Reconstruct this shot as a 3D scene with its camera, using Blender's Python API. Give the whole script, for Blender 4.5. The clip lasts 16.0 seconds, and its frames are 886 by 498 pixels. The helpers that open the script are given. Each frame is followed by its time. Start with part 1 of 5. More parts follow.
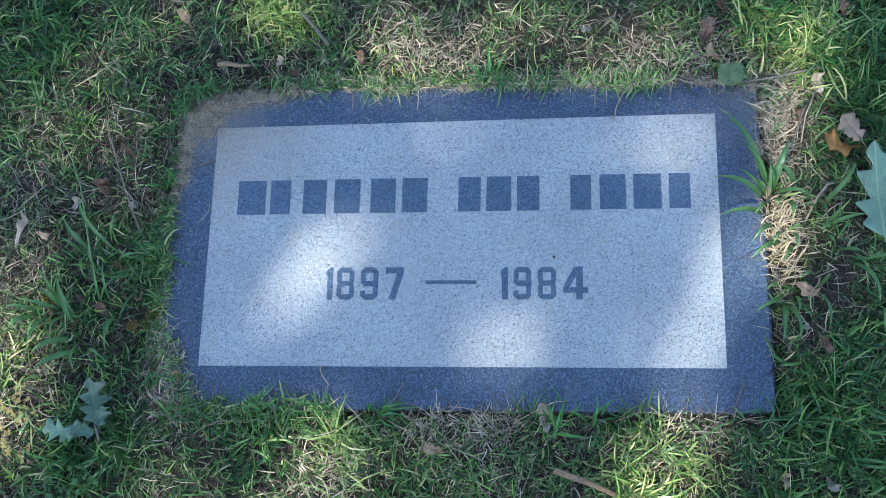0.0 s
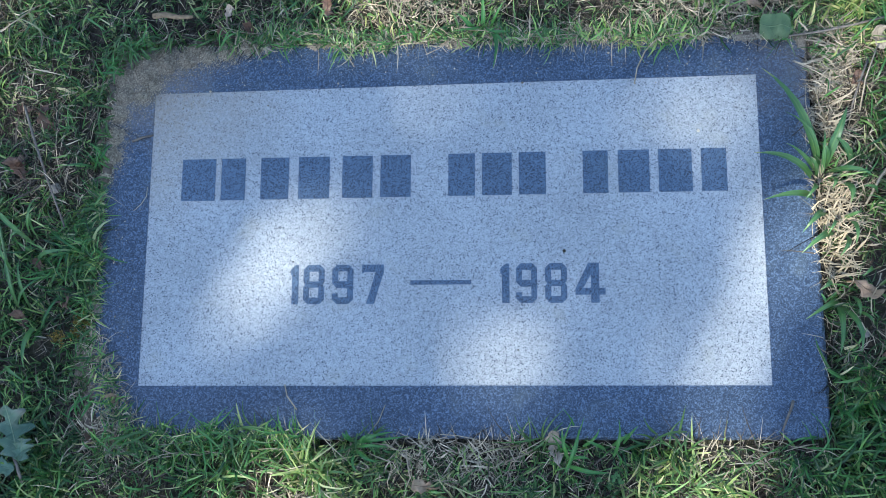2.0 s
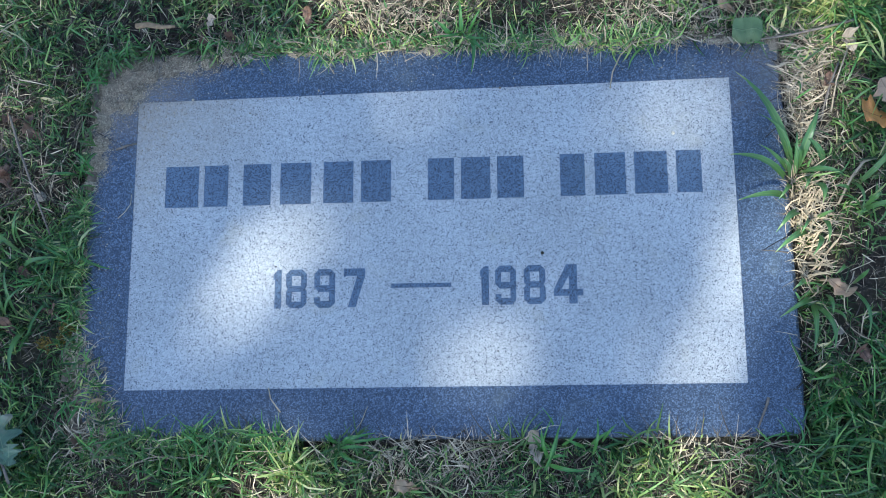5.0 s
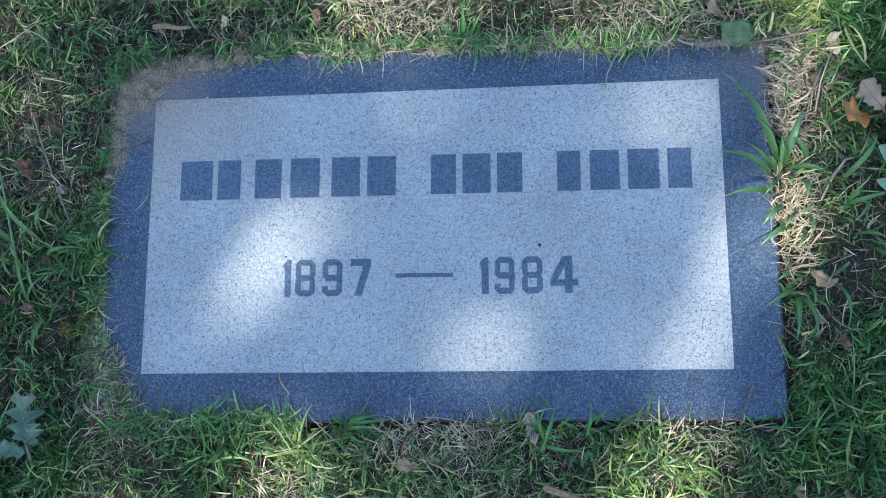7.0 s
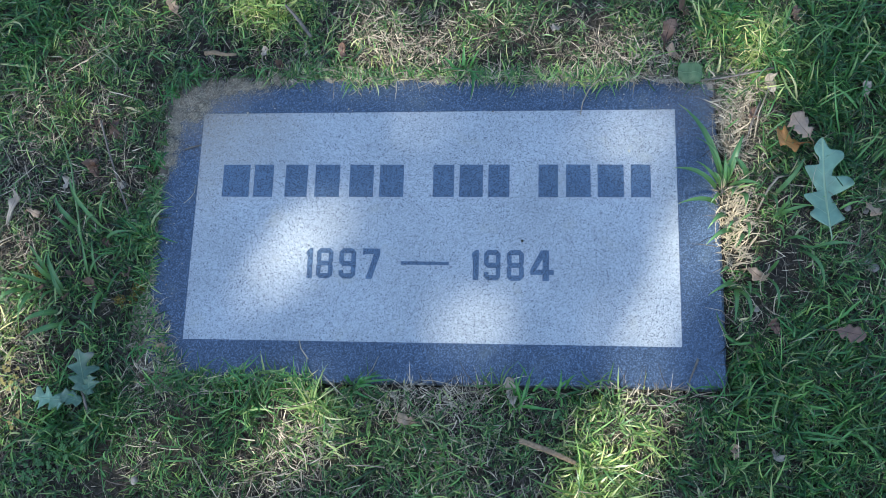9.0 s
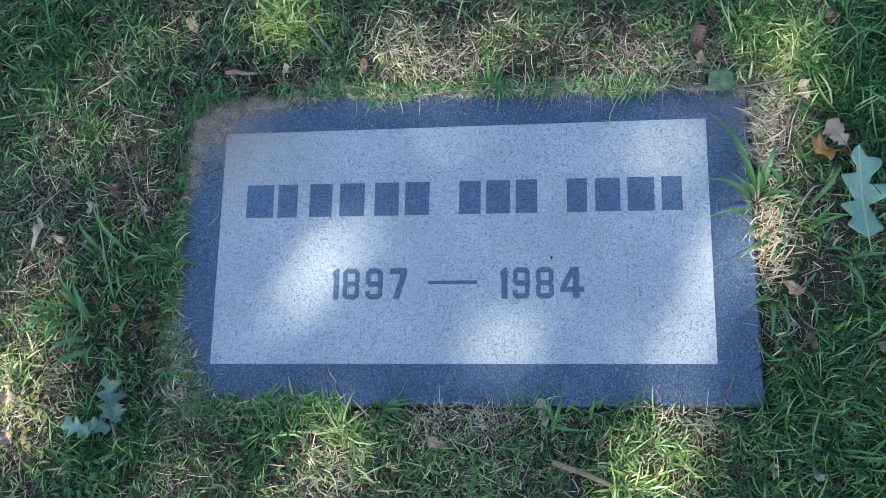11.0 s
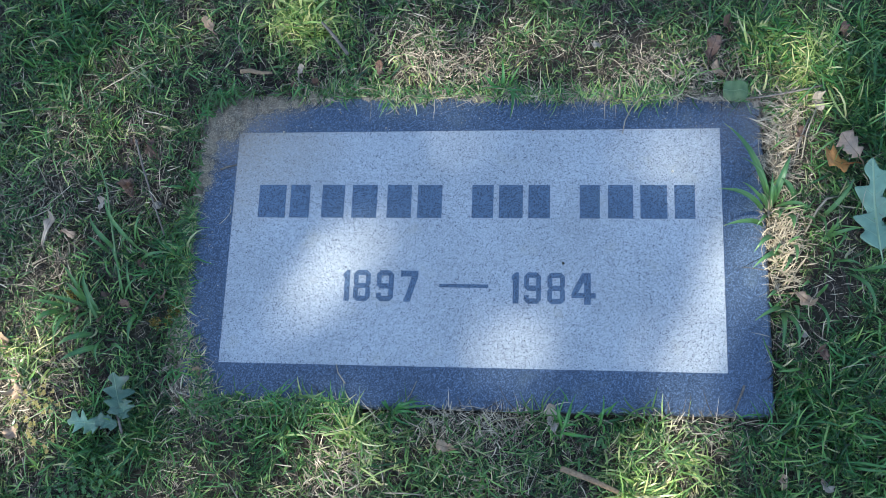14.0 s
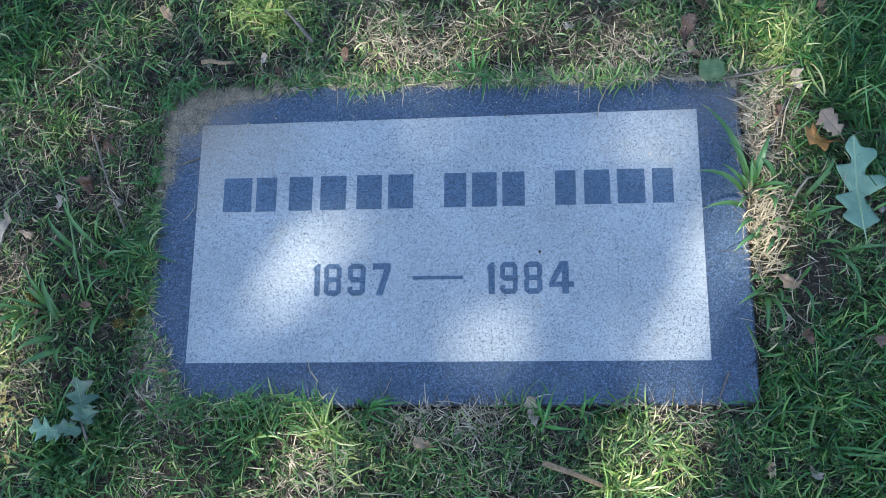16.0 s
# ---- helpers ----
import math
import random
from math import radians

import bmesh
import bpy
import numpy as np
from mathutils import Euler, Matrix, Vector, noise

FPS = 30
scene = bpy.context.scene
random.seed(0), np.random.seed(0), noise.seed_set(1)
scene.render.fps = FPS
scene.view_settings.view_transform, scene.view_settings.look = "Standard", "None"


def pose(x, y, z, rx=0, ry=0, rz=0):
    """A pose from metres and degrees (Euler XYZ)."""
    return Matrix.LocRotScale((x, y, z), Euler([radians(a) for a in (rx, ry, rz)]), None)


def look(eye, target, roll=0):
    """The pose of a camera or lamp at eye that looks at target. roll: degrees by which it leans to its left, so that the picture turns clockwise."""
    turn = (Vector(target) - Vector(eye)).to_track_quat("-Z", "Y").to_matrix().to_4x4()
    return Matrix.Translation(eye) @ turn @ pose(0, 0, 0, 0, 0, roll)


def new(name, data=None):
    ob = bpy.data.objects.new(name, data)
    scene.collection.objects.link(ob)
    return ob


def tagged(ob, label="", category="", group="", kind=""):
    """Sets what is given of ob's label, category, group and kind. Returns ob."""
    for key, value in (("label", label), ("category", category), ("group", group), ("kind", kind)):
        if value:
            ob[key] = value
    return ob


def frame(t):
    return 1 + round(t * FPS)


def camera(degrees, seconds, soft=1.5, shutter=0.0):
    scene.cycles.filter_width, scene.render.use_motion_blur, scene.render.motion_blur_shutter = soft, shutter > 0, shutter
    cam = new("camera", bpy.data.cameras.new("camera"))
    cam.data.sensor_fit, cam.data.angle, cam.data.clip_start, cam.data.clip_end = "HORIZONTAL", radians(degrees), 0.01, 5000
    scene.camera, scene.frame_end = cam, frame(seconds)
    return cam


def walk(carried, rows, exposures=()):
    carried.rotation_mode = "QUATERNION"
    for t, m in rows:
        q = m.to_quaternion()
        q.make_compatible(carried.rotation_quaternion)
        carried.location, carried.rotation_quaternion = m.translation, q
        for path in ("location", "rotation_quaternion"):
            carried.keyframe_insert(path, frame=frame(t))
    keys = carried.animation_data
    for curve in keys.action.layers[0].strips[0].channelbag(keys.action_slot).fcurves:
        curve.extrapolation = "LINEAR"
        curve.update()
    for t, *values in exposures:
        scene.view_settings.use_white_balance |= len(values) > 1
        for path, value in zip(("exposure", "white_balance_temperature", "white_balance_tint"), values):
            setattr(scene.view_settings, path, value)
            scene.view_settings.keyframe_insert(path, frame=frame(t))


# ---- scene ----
cam = camera(43.8, 16.0, soft=0.6)
PATH = [
    (0, (0.113, -0.22, 1.264), (-0.088, 0.329, -0.649), -19.6),
    (0.5, (0.105, -0.18, 1.237), (-0.075, 0.347, -0.683), -18.4),
    (1, (0.09, -0.127, 1.173), (-0.062, 0.343, -0.765), -17.7),
    (1.5, (0.085, -0.097, 1.104), (-0.076, 0.336, -0.842), -20.6),
    (2, (0.071, -0.085, 1.072), (-0.072, 0.317, -0.883), -19.7),
    (2.5, (0.072, -0.075, 1.068), (-0.061, 0.307, -0.891), -19.4),
    (3, (0.081, -0.082, 1.072), (-0.055, 0.303, -0.886), -19.8),
    (3.5, (0.084, -0.093, 1.078), (-0.051, 0.324, -0.873), -18.3),
    (4, (0.085, -0.091, 1.083), (-0.047, 0.326, -0.868), -18.1),
    (6.5, (0.091, -0.094, 1.096), (-0.052, 0.311, -0.857), -20.3),
    (7, (0.091, -0.111, 1.14), (-0.047, 0.301, -0.812), -19.0),
    (7.5, (0.095, -0.14, 1.229), (-0.038, 0.313, -0.715), -16.9),
    (8, (0.094, -0.205, 1.313), (-0.021, 0.313, -0.615), -12.2),
    (8.5, (0.097, -0.249, 1.332), (-0.015, 0.304, -0.587), -10.4),
    (9, (0.104, -0.265, 1.332), (-0.027, 0.29, -0.585), -12.1),
    (9.2, (0.105, -0.26, 1.336), (-0.046, 0.293, -0.58), -14.4),
    (11.5, (0.11, -0.215, 1.317), (-0.082, 0.31, -0.603), -19.9),
    (12, (0.101, -0.212, 1.317), (-0.094, 0.308, -0.605), -19.4),
    (12.5, (0.094, -0.218, 1.314), (-0.1, 0.312, -0.605), -18.8),
    (13, (0.093, -0.224, 1.313), (-0.099, 0.315, -0.604), -18.5),
    (13.5, (0.087, -0.216, 1.32), (-0.096, 0.312, -0.6), -17.8),
    (14, (0.087, -0.231, 1.317), (-0.093, 0.321, -0.597), -16.6),
    (14.5, (0.091, -0.222, 1.309), (-0.081, 0.327, -0.606), -16.3),
    (15, (0.087, -0.211, 1.268), (-0.047, 0.346, -0.648), -13.5),
    (15.5, (0.082, -0.218, 1.268), (-0.049, 0.334, -0.65), -12.8),
    (16, (0.088, -0.227, 1.273), (-0.05, 0.322, -0.646), -14.3),
]
walk(cam, [(t, look(eye, target, roll)) for t, eye, target, roll in PATH], exposures=((0, 1.39, 5700, 3), (16, 1.39, 5700, 3)))

# ---- light ----
SUN_UP, SUN_FROM = 48.0, (-0.62, -0.785)
S = Vector((SUN_FROM[0] * math.cos(radians(SUN_UP)), SUN_FROM[1] * math.cos(radians(SUN_UP)), math.sin(radians(SUN_UP)))).normalized()
world = bpy.data.worlds.new("sky")
scene.world = world
world.use_nodes = True
wn = world.node_tree
sky = wn.nodes.new("ShaderNodeTexSky")
sky.sky_type, sky.sun_disc = "NISHITA", False
sky.sun_elevation, sky.sun_rotation = radians(SUN_UP), math.atan2(S.x, S.y) % (2 * math.pi)
wn.links.new(sky.outputs[0], wn.nodes["Background"].inputs[0])
wn.nodes["Background"].inputs[1].default_value = 0.15
sun_data = bpy.data.lights.new("sun", "SUN")
sun_data.energy, sun_data.angle, sun_data.color = 4.8, radians(0.53), (1.0, 0.92, 0.77)
sun = new("sun", sun_data)
sun.matrix_world = look(S * 30, (0, 0, 0))

# ---- materials ----
def material(name):
    m = bpy.data.materials.new(name)
    m.use_nodes = True
    return m, m.node_tree, m.node_tree.nodes["Principled BSDF"]


def node(tree, kind, links=(), **values):
    n = tree.nodes.new(kind)
    for key, value in values.items():
        n.inputs[key.replace("_", " ")].default_value = value
    for key, source in links:
        tree.links.new(source, n.inputs[key])
    return n


def ramp(tree, source, *stops):
    n = tree.nodes.new("ShaderNodeValToRGB")
    els = n.color_ramp.elements
    while len(els) < len(stops):
        els.new(0.5)
    for e, (at, col) in zip(els, stops):
        e.position, e.color = at, (*col, 1) if len(col) == 3 else col
    tree.links.new(source, n.inputs[0])
    return n.outputs[0]


def grey(v):
    return (v, v, v)


def mixed(tree, fac, a, b, kind="MIX"):
    n = tree.nodes.new("ShaderNodeMix")
    n.data_type, n.blend_type = "RGBA", kind
    for key, value in ((0, fac), (6, a), (7, b)):
        if isinstance(value, (int, float)):
            n.inputs[key].default_value = value
        elif isinstance(value, tuple):
            n.inputs[key].default_value = (*value, 1)
        else:
            tree.links.new(value, n.inputs[key])
    return n.outputs[2]


def noise_of(tree, scale, detail=3.0, rough=0.55, coords=None):
    c = coords or tree.nodes.new("ShaderNodeTexCoord").outputs["Object"]
    return node(tree, "ShaderNodeTexNoise", [("Vector", c)], Scale=scale, Detail=detail, Roughness=rough).outputs[0]


def bumped(tree, bsdf, height, strength, distance):
    b = node(tree, "ShaderNodeBump", [("Height", height)], Strength=strength, Distance=distance)
    tree.links.new(b.outputs[0], bsdf.inputs["Normal"])


def granite(name, pale, mid, dark, dark_share, rough, dusty, pale_from=0.0, pale_to=0.7, reach=0.16, blotch=(0.86, 1.03)):
    """Speckled granite; crystals of about a millimetre, slow clouding, and dust rubbed in near one corner."""
    m, t, b = material(name)
    co = t.nodes.new("ShaderNodeTexCoord").outputs["Object"]
    v = node(t, "ShaderNodeTexVoronoi", [("Vector", co)], Scale=950.0)
    cell = node(t, "ShaderNodeSeparateColor", [(0, v.outputs["Color"])])
    n = noise_of(t, 480.0, 2.0, 0.6, co)
    grain = mixed(t, ramp(t, cell.outputs[0], (pale_from, grey(0)), (pale_to, grey(1))), mid, pale)
    grain = mixed(t, ramp(t, n, (0.52, grey(0)), (0.66, grey(0.6))), grain, pale)
    v2 = node(t, "ShaderNodeTexVoronoi", [("Vector", co)], Scale=930.0)
    cell2 = node(t, "ShaderNodeSeparateColor", [(0, v2.outputs["Color"])])
    specks = ramp(t, cell2.outputs[1], (dark_share - 0.05, grey(1)), (dark_share + 0.05, grey(0)))
    specks = mixed(t, 1.0, specks, ramp(t, noise_of(t, 520.0, 1.0, 0.5, co), (0.46, grey(0)), (0.52, grey(1))), "MULTIPLY")
    col = mixed(t, specks, grain, dark)
    mottle = ramp(t, noise_of(t, 230.0, 3.0, 0.6, co), (0.38, grey(blotch[0])), (0.58, grey(blotch[1])))
    col = mixed(t, 1.0, col, mottle, "MULTIPLY")
    cloud = ramp(t, noise_of(t, 9.0, 4.0, 0.6, co), (0.3, grey(0.86)), (0.7, grey(1.08)))
    col = mixed(t, 1.0, col, cloud, "MULTIPLY")
    stain = ramp(t, noise_of(t, 21.0, 3.0, 0.5, co), (0.6, grey(0)), (0.76, grey(0.38)))
    col = mixed(t, stain, col, tuple(c * k for c, k in zip(pale, (0.85, 0.76, 0.55))))
    if dusty:
        d = node(t, "ShaderNodeVectorMath", [(0, co)])
        d.operation = "DISTANCE"
        d.inputs[1].default_value = (-0.345, 0.345, 0.0)
        wob = node(t, "ShaderNodeMath", [(0, noise_of(t, 26.0, 4.0, 0.65, co))])
        wob.operation, wob.inputs[1].default_value = "MULTIPLY_ADD", 0.11
        t.links.new(d.outputs["Value"], wob.inputs[2])
        film = ramp(t, wob.outputs[0], (0.085, grey(dusty)), (reach + 0.02, grey(0)))
        d2 = node(t, "ShaderNodeVectorMath", [(0, co)])
        d2.operation = "DISTANCE"
        d2.inputs[1].default_value = (0.365, 0.335, 0.0)
        wob2 = node(t, "ShaderNodeMath", [(0, noise_of(t, 40.0, 4.0, 0.7, co)), (2, d2.outputs["Value"])])
        wob2.operation, wob2.inputs[1].default_value = "MULTIPLY_ADD", 0.12
        film = mixed(t, 1.0, film, ramp(t, wob2.outputs[0], (0.07, grey(dusty * 0.55)), (0.16, grey(0))), "LIGHTEN")
        gritty = ramp(t, noise_of(t, 260.0, 3.0, 0.7, co), (0.38, grey(0.6)), (0.6, grey(1)))
        col = mixed(t, mixed(t, 1.0, film, gritty, "MULTIPLY"), col, (0.27, 0.205, 0.135))
    t.links.new(col, b.inputs["Base Color"])
    b.inputs["Roughness"].default_value = rough
    bumped(t, b, n, 0.25, 0.0006)
    return m


def blade_material(name, stops, base, dry_tip, rough=0.36):
    """Leaf blades: hue by blade, pale sheath at the foot, drying at some tips, fine ribs along."""
    m, t, b = material(name)
    geo = t.nodes.new("ShaderNodeNewGeometry").outputs["Random Per Island"]
    uv = t.nodes.new("ShaderNodeTexCoord").outputs["UV"]
    sep = node(t, "ShaderNodeSeparateXYZ", [(0, uv)])
    col = ramp(t, geo, *stops)
    patch = ramp(t, noise_of(t, 14.0, 3.0), (0.35, (0.9, 0.95, 0.95)), (0.65, (1.4, 1.28, 1.05)))
    col = mixed(t, 1.0, col, patch, "MULTIPLY")
    rib = node(t, "ShaderNodeMath", [(0, sep.outputs[0])])
    rib.operation, rib.inputs[1].default_value = "PINGPONG", 0.5
    col = mixed(t, ramp(t, rib.outputs[0], (0.36, grey(0)), (0.5, grey(0.3))), col, (0.22, 0.33, 0.08))
    col = mixed(t, ramp(t, sep.outputs[1], (0.0, grey(0.3)), (0.22, grey(0))), col, base)
    fray = node(t, "ShaderNodeMath", [(0, sep.outputs[1]), (1, noise_of(t, 60.0, 2.0))])
    fray.operation = "MULTIPLY"
    col = mixed(t, ramp(t, fray.outputs[0], (0.5, grey(0)), (0.62, grey(0.7))), col, dry_tip)
    t.links.new(col, b.inputs["Base Color"])
    b.inputs["Roughness"].default_value = rough
    b.inputs["Specular IOR Level"].default_value = 0.48
    tr = node(t, "ShaderNodeBsdfTranslucent", [(0, mixed(t, 1.0, col, (1.25, 1.2, 0.55), "MULTIPLY"))])
    mx = node(t, "ShaderNodeMixShader", [(1, b.outputs[0]), (2, tr.outputs[0])])
    mx.inputs[0].default_value = 0.27
    t.links.new(mx.outputs[0], t.nodes["Material Output"].inputs[0])
    return m


def litter_material(name, low, high, rough=0.75, fine=90.0, coarse=12.0, bump=0.4):
    """Dry, matt plant or earth matter: mottled at two scales, varied by piece."""
    m, t, b = material(name)
    isl = t.nodes.new("ShaderNodeNewGeometry").outputs["Random Per Island"]
    col = mixed(t, isl, low, high)
    n = noise_of(t, fine, 4.0, 0.65)
    col = mixed(t, 1.0, col, ramp(t, n, (0.3, grey(0.62)), (0.7, grey(1.3))), "MULTIPLY")
    col = mixed(t, 1.0, col, ramp(t, noise_of(t, coarse, 2.0), (0.3, grey(0.8)), (0.7, grey(1.15))), "MULTIPLY")
    t.links.new(col, b.inputs["Base Color"])
    b.inputs["Roughness"].default_value = rough
    b.inputs["Specular IOR Level"].default_value = 0.25
    bumped(t, b, n, bump, 0.002)
    return m


def leaf_material(name, face, vein, blotch, rough=0.55):
    """A broad leaf: midrib and side veins along the uv, blotches and mottling."""
    m, t, b = material(name)
    uv = t.nodes.new("ShaderNodeTexCoord").outputs["UV"]
    sep = node(t, "ShaderNodeSeparateXYZ", [(0, uv)])
    off = node(t, "ShaderNodeMath", [(0, sep.outputs[0])])
    off.operation, off.inputs[1].default_value = "ABSOLUTE", 0
    along = node(t, "ShaderNodeMath", [(0, off.outputs[0]), (2, sep.outputs[1])])
    along.operation, along.inputs[1].default_value = "MULTIPLY_ADD", -0.75
    wave = node(t, "ShaderNodeMath", [(0, along.outputs[0])])
    wave.operation, wave.inputs[1].default_value = "PINGPONG", 0.075
    veins = mixed(t, 1.0, ramp(t, wave.outputs[0], (0.0, grey(0.6)), (0.008, grey(0))), ramp(t, off.outputs[0], (0.006, grey(1)), (0.014, grey(0))), "LIGHTEN")
    n = noise_of(t, 70.0, 4.0, 0.6)
    col = mixed(t, ramp(t, noise_of(t, 24.0, 3.0, 0.6), (0.5, grey(0)), (0.68, grey(0.7))), face, blotch)
    col = mixed(t, 1.0, col, ramp(t, n, (0.3, grey(0.8)), (0.7, grey(1.15))), "MULTIPLY")
    col = mixed(t, veins, col, vein)
    t.links.new(col, b.inputs["Base Color"])
    b.inputs["Roughness"].default_value = rough
    bumped(t, b, mixed(t, 0.6, n, veins), 0.5, 0.0015)
    return m


def ground_material():
    m, t, b = material("soil_and_thatch")
    co = t.nodes.new("ShaderNodeTexCoord").outputs["Object"]
    n = noise_of(t, 160.0, 5.0, 0.7, co)
    col = ramp(t, n, (0.3, (0.012, 0.0095, 0.0075)), (0.55, (0.045, 0.035, 0.027)), (0.75, (0.14, 0.112, 0.086)))
    col = mixed(t, ramp(t, noise_of(t, 11.0, 3.0, 0.6, co), (0.42, grey(0)), (0.66, grey(0.6))), col, (0.06, 0.06, 0.032))
    far = node(t, "ShaderNodeVectorMath", [(0, co)])
    far.operation = "LENGTH"
    lawn = ramp(t, noise_of(t, 3.0, 8.0, 0.75, co), (0.3, (0.022, 0.05, 0.012)), (0.7, (0.06, 0.095, 0.026)))
    scaled = node(t, "ShaderNodeMath", [(0, far.outputs["Value"])])
    scaled.operation, scaled.inputs[1].default_value = "MULTIPLY", 0.1
    col = mixed(t, ramp(t, scaled.outputs[0], (0.08, grey(0)), (0.14, grey(1))), col, lawn)
    t.links.new(col, b.inputs["Base Color"])
    b.inputs["Roughness"].default_value = 0.9
    b.inputs["Specular IOR Level"].default_value = 0.2
    bumped(t, b, n, 0.7, 0.004)
    return m


STONE_DARK = granite("dark_granite", (0.125, 0.162, 0.225), (0.026, 0.041, 0.072), (0.017, 0.027, 0.044), 0.15, 0.4, 0.6, 0.45, 1.0, blotch=(0.74, 1.14))
STONE_LIGHT = granite("pale_sandblasted_granite", (0.395, 0.4, 0.4), (0.24, 0.246, 0.256), (0.1, 0.107, 0.125), 0.16, 0.7, 0.85, 0.0, 0.7, 0.24)
STONE_CUT = granite("dark_polished_lettering", (0.105, 0.145, 0.205), (0.03, 0.048, 0.082), (0.025, 0.03, 0.046), 0.2, 0.42, 0)
GREEN = blade_material("lawn_green", ((0.0, (0.006, 0.024, 0.009)), (0.26, (0.03, 0.088, 0.026)), (0.46, (0.072, 0.178, 0.058)), (0.68, (0.132, 0.262, 0.08)), (0.85, (0.235, 0.355, 0.108)), (0.94, (0.36, 0.39, 0.17)), (1.0, (0.48, 0.42, 0.28))), (0.24, 0.26, 0.13), (0.4, 0.34, 0.21))
GREEN_LUSH = blade_material("deep_lawn_green", ((0.0, (0.005, 0.026, 0.008)), (0.3, (0.022, 0.08, 0.021)), (0.58, (0.05, 0.152, 0.041)), (0.82, (0.1, 0.222, 0.063)), (0.94, (0.2, 0.285, 0.09)), (1.0, (0.35, 0.34, 0.19))), (0.18, 0.23, 0.1), (0.34, 0.3, 0.18))
GREEN_FINE = blade_material("undergrowth_green", ((0.0, (0.008, 0.028, 0.009)), (0.5, (0.034, 0.085, 0.027)), (0.85, (0.1, 0.17, 0.06)), (1.0, (0.21, 0.23, 0.11))), (0.22, 0.24, 0.12), (0.34, 0.29, 0.17))
# partly dry grass, with the sun patches' brightness put into its colour
GREEN_SUNNED = blade_material("sunned_lawn_green", ((0.0, (0.03, 0.075, 0.022)), (0.25, (0.105, 0.19, 0.055)), (0.5, (0.2, 0.295, 0.09)), (0.75, (0.31, 0.37, 0.14)), (0.9, (0.46, 0.45, 0.24)), (1.0, (0.58, 0.51, 0.34))), (0.32, 0.33, 0.16), (0.47, 0.4, 0.24))
WEED = blade_material("weed_green", ((0.0, (0.034, 0.095, 0.036)), (0.6, (0.075, 0.16, 0.058)), (1.0, (0.12, 0.2, 0.072))), (0.3, 0.34, 0.17), (0.35, 0.33, 0.14))
STRAW = litter_material("dry_straw", (0.56, 0.46, 0.32), (0.17, 0.13, 0.088))
THATCH = litter_material("rotted_thatch", (0.125, 0.1, 0.076), (0.011, 0.009, 0.007))
SOIL = ground_material()
SAND = litter_material("sandy_dirt", (0.29, 0.23, 0.17), (0.29, 0.23, 0.17), 0.95, 900.0, 60.0, 1.0)
EARTH = litter_material("crumbly_earth", (0.15, 0.115, 0.085), (0.15, 0.115, 0.085), 0.95, 420.0, 45.0, 1.0)
CRUMB = litter_material("soil_crumb", (0.2, 0.15, 0.1), (0.035, 0.026, 0.019), 0.9, 300.0)
GRAIN = litter_material("sand_grains", (0.5, 0.415, 0.3), (0.14, 0.105, 0.07), 0.6, 300.0)
BLEACHED = litter_material("bleached_straw", (0.62, 0.52, 0.37), (0.3, 0.225, 0.13))
BARK = litter_material("oak_bark", (0.13, 0.1, 0.075), (0.1, 0.08, 0.06), 0.9, 30.0, 5.0, 1.0)
TWIG = litter_material("weathered_twig", (0.2, 0.17, 0.14), (0.13, 0.105, 0.085), 0.8, 200.0, 40.0)
WOOD = litter_material("split_wood_tan", (0.27, 0.18, 0.105), (0.22, 0.15, 0.09), 0.75, 260.0, 30.0)
LEAF_GREEN = leaf_material("grey_green_oak_leaf", (0.165, 0.255, 0.165), (0.26, 0.33, 0.19), (0.2, 0.255, 0.17))
LEAF_DULL = leaf_material("dull_green_oak_leaf", (0.085, 0.14, 0.09), (0.15, 0.2, 0.12), (0.2, 0.175, 0.14), 0.65)
LEAF_FRESH = leaf_material("green_leaf", (0.072, 0.118, 0.045), (0.11, 0.155, 0.065), (0.115, 0.14, 0.055))
LEAF_CLOVER = leaf_material("clover_green", (0.055, 0.13, 0.03), (0.1, 0.19, 0.05), (0.1, 0.16, 0.035))
LEAF_TAN = leaf_material("tan_dry_leaf", (0.34, 0.225, 0.14), (0.22, 0.14, 0.08), (0.28, 0.18, 0.11))
LEAF_ORANGE = leaf_material("orange_brown_leaf", (0.45, 0.2, 0.045), (0.3, 0.12, 0.03), (0.36, 0.15, 0.04))
LEAF_RED = leaf_material("red_brown_leaf", (0.14, 0.078, 0.05), (0.085, 0.045, 0.03), (0.13, 0.085, 0.06))
LEAF_YELLOW = leaf_material("yellowing_leaf", (0.23, 0.19, 0.05), (0.18, 0.15, 0.045), (0.17, 0.1, 0.04))
LEAF_GREY = leaf_material("grey_bleached_leaf", (0.3, 0.245, 0.185), (0.22, 0.17, 0.12), (0.25, 0.18, 0.12))
CROWN = leaf_material("tree_leaf", (0.06, 0.12, 0.03), (0.1, 0.16, 0.05), (0.08, 0.14, 0.04))
MOSS = litter_material("brown_moss", (0.26, 0.17, 0.035), (0.1, 0.085, 0.022), 0.9, 300.0)
HUSK = litter_material("pale_husk", (0.55, 0.48, 0.38), (0.55, 0.48, 0.38), 0.6, 700.0)
PEBBLE = litter_material("grey_pebble", (0.35, 0.32, 0.28), (0.26, 0.22, 0.18), 0.7, 150.0)

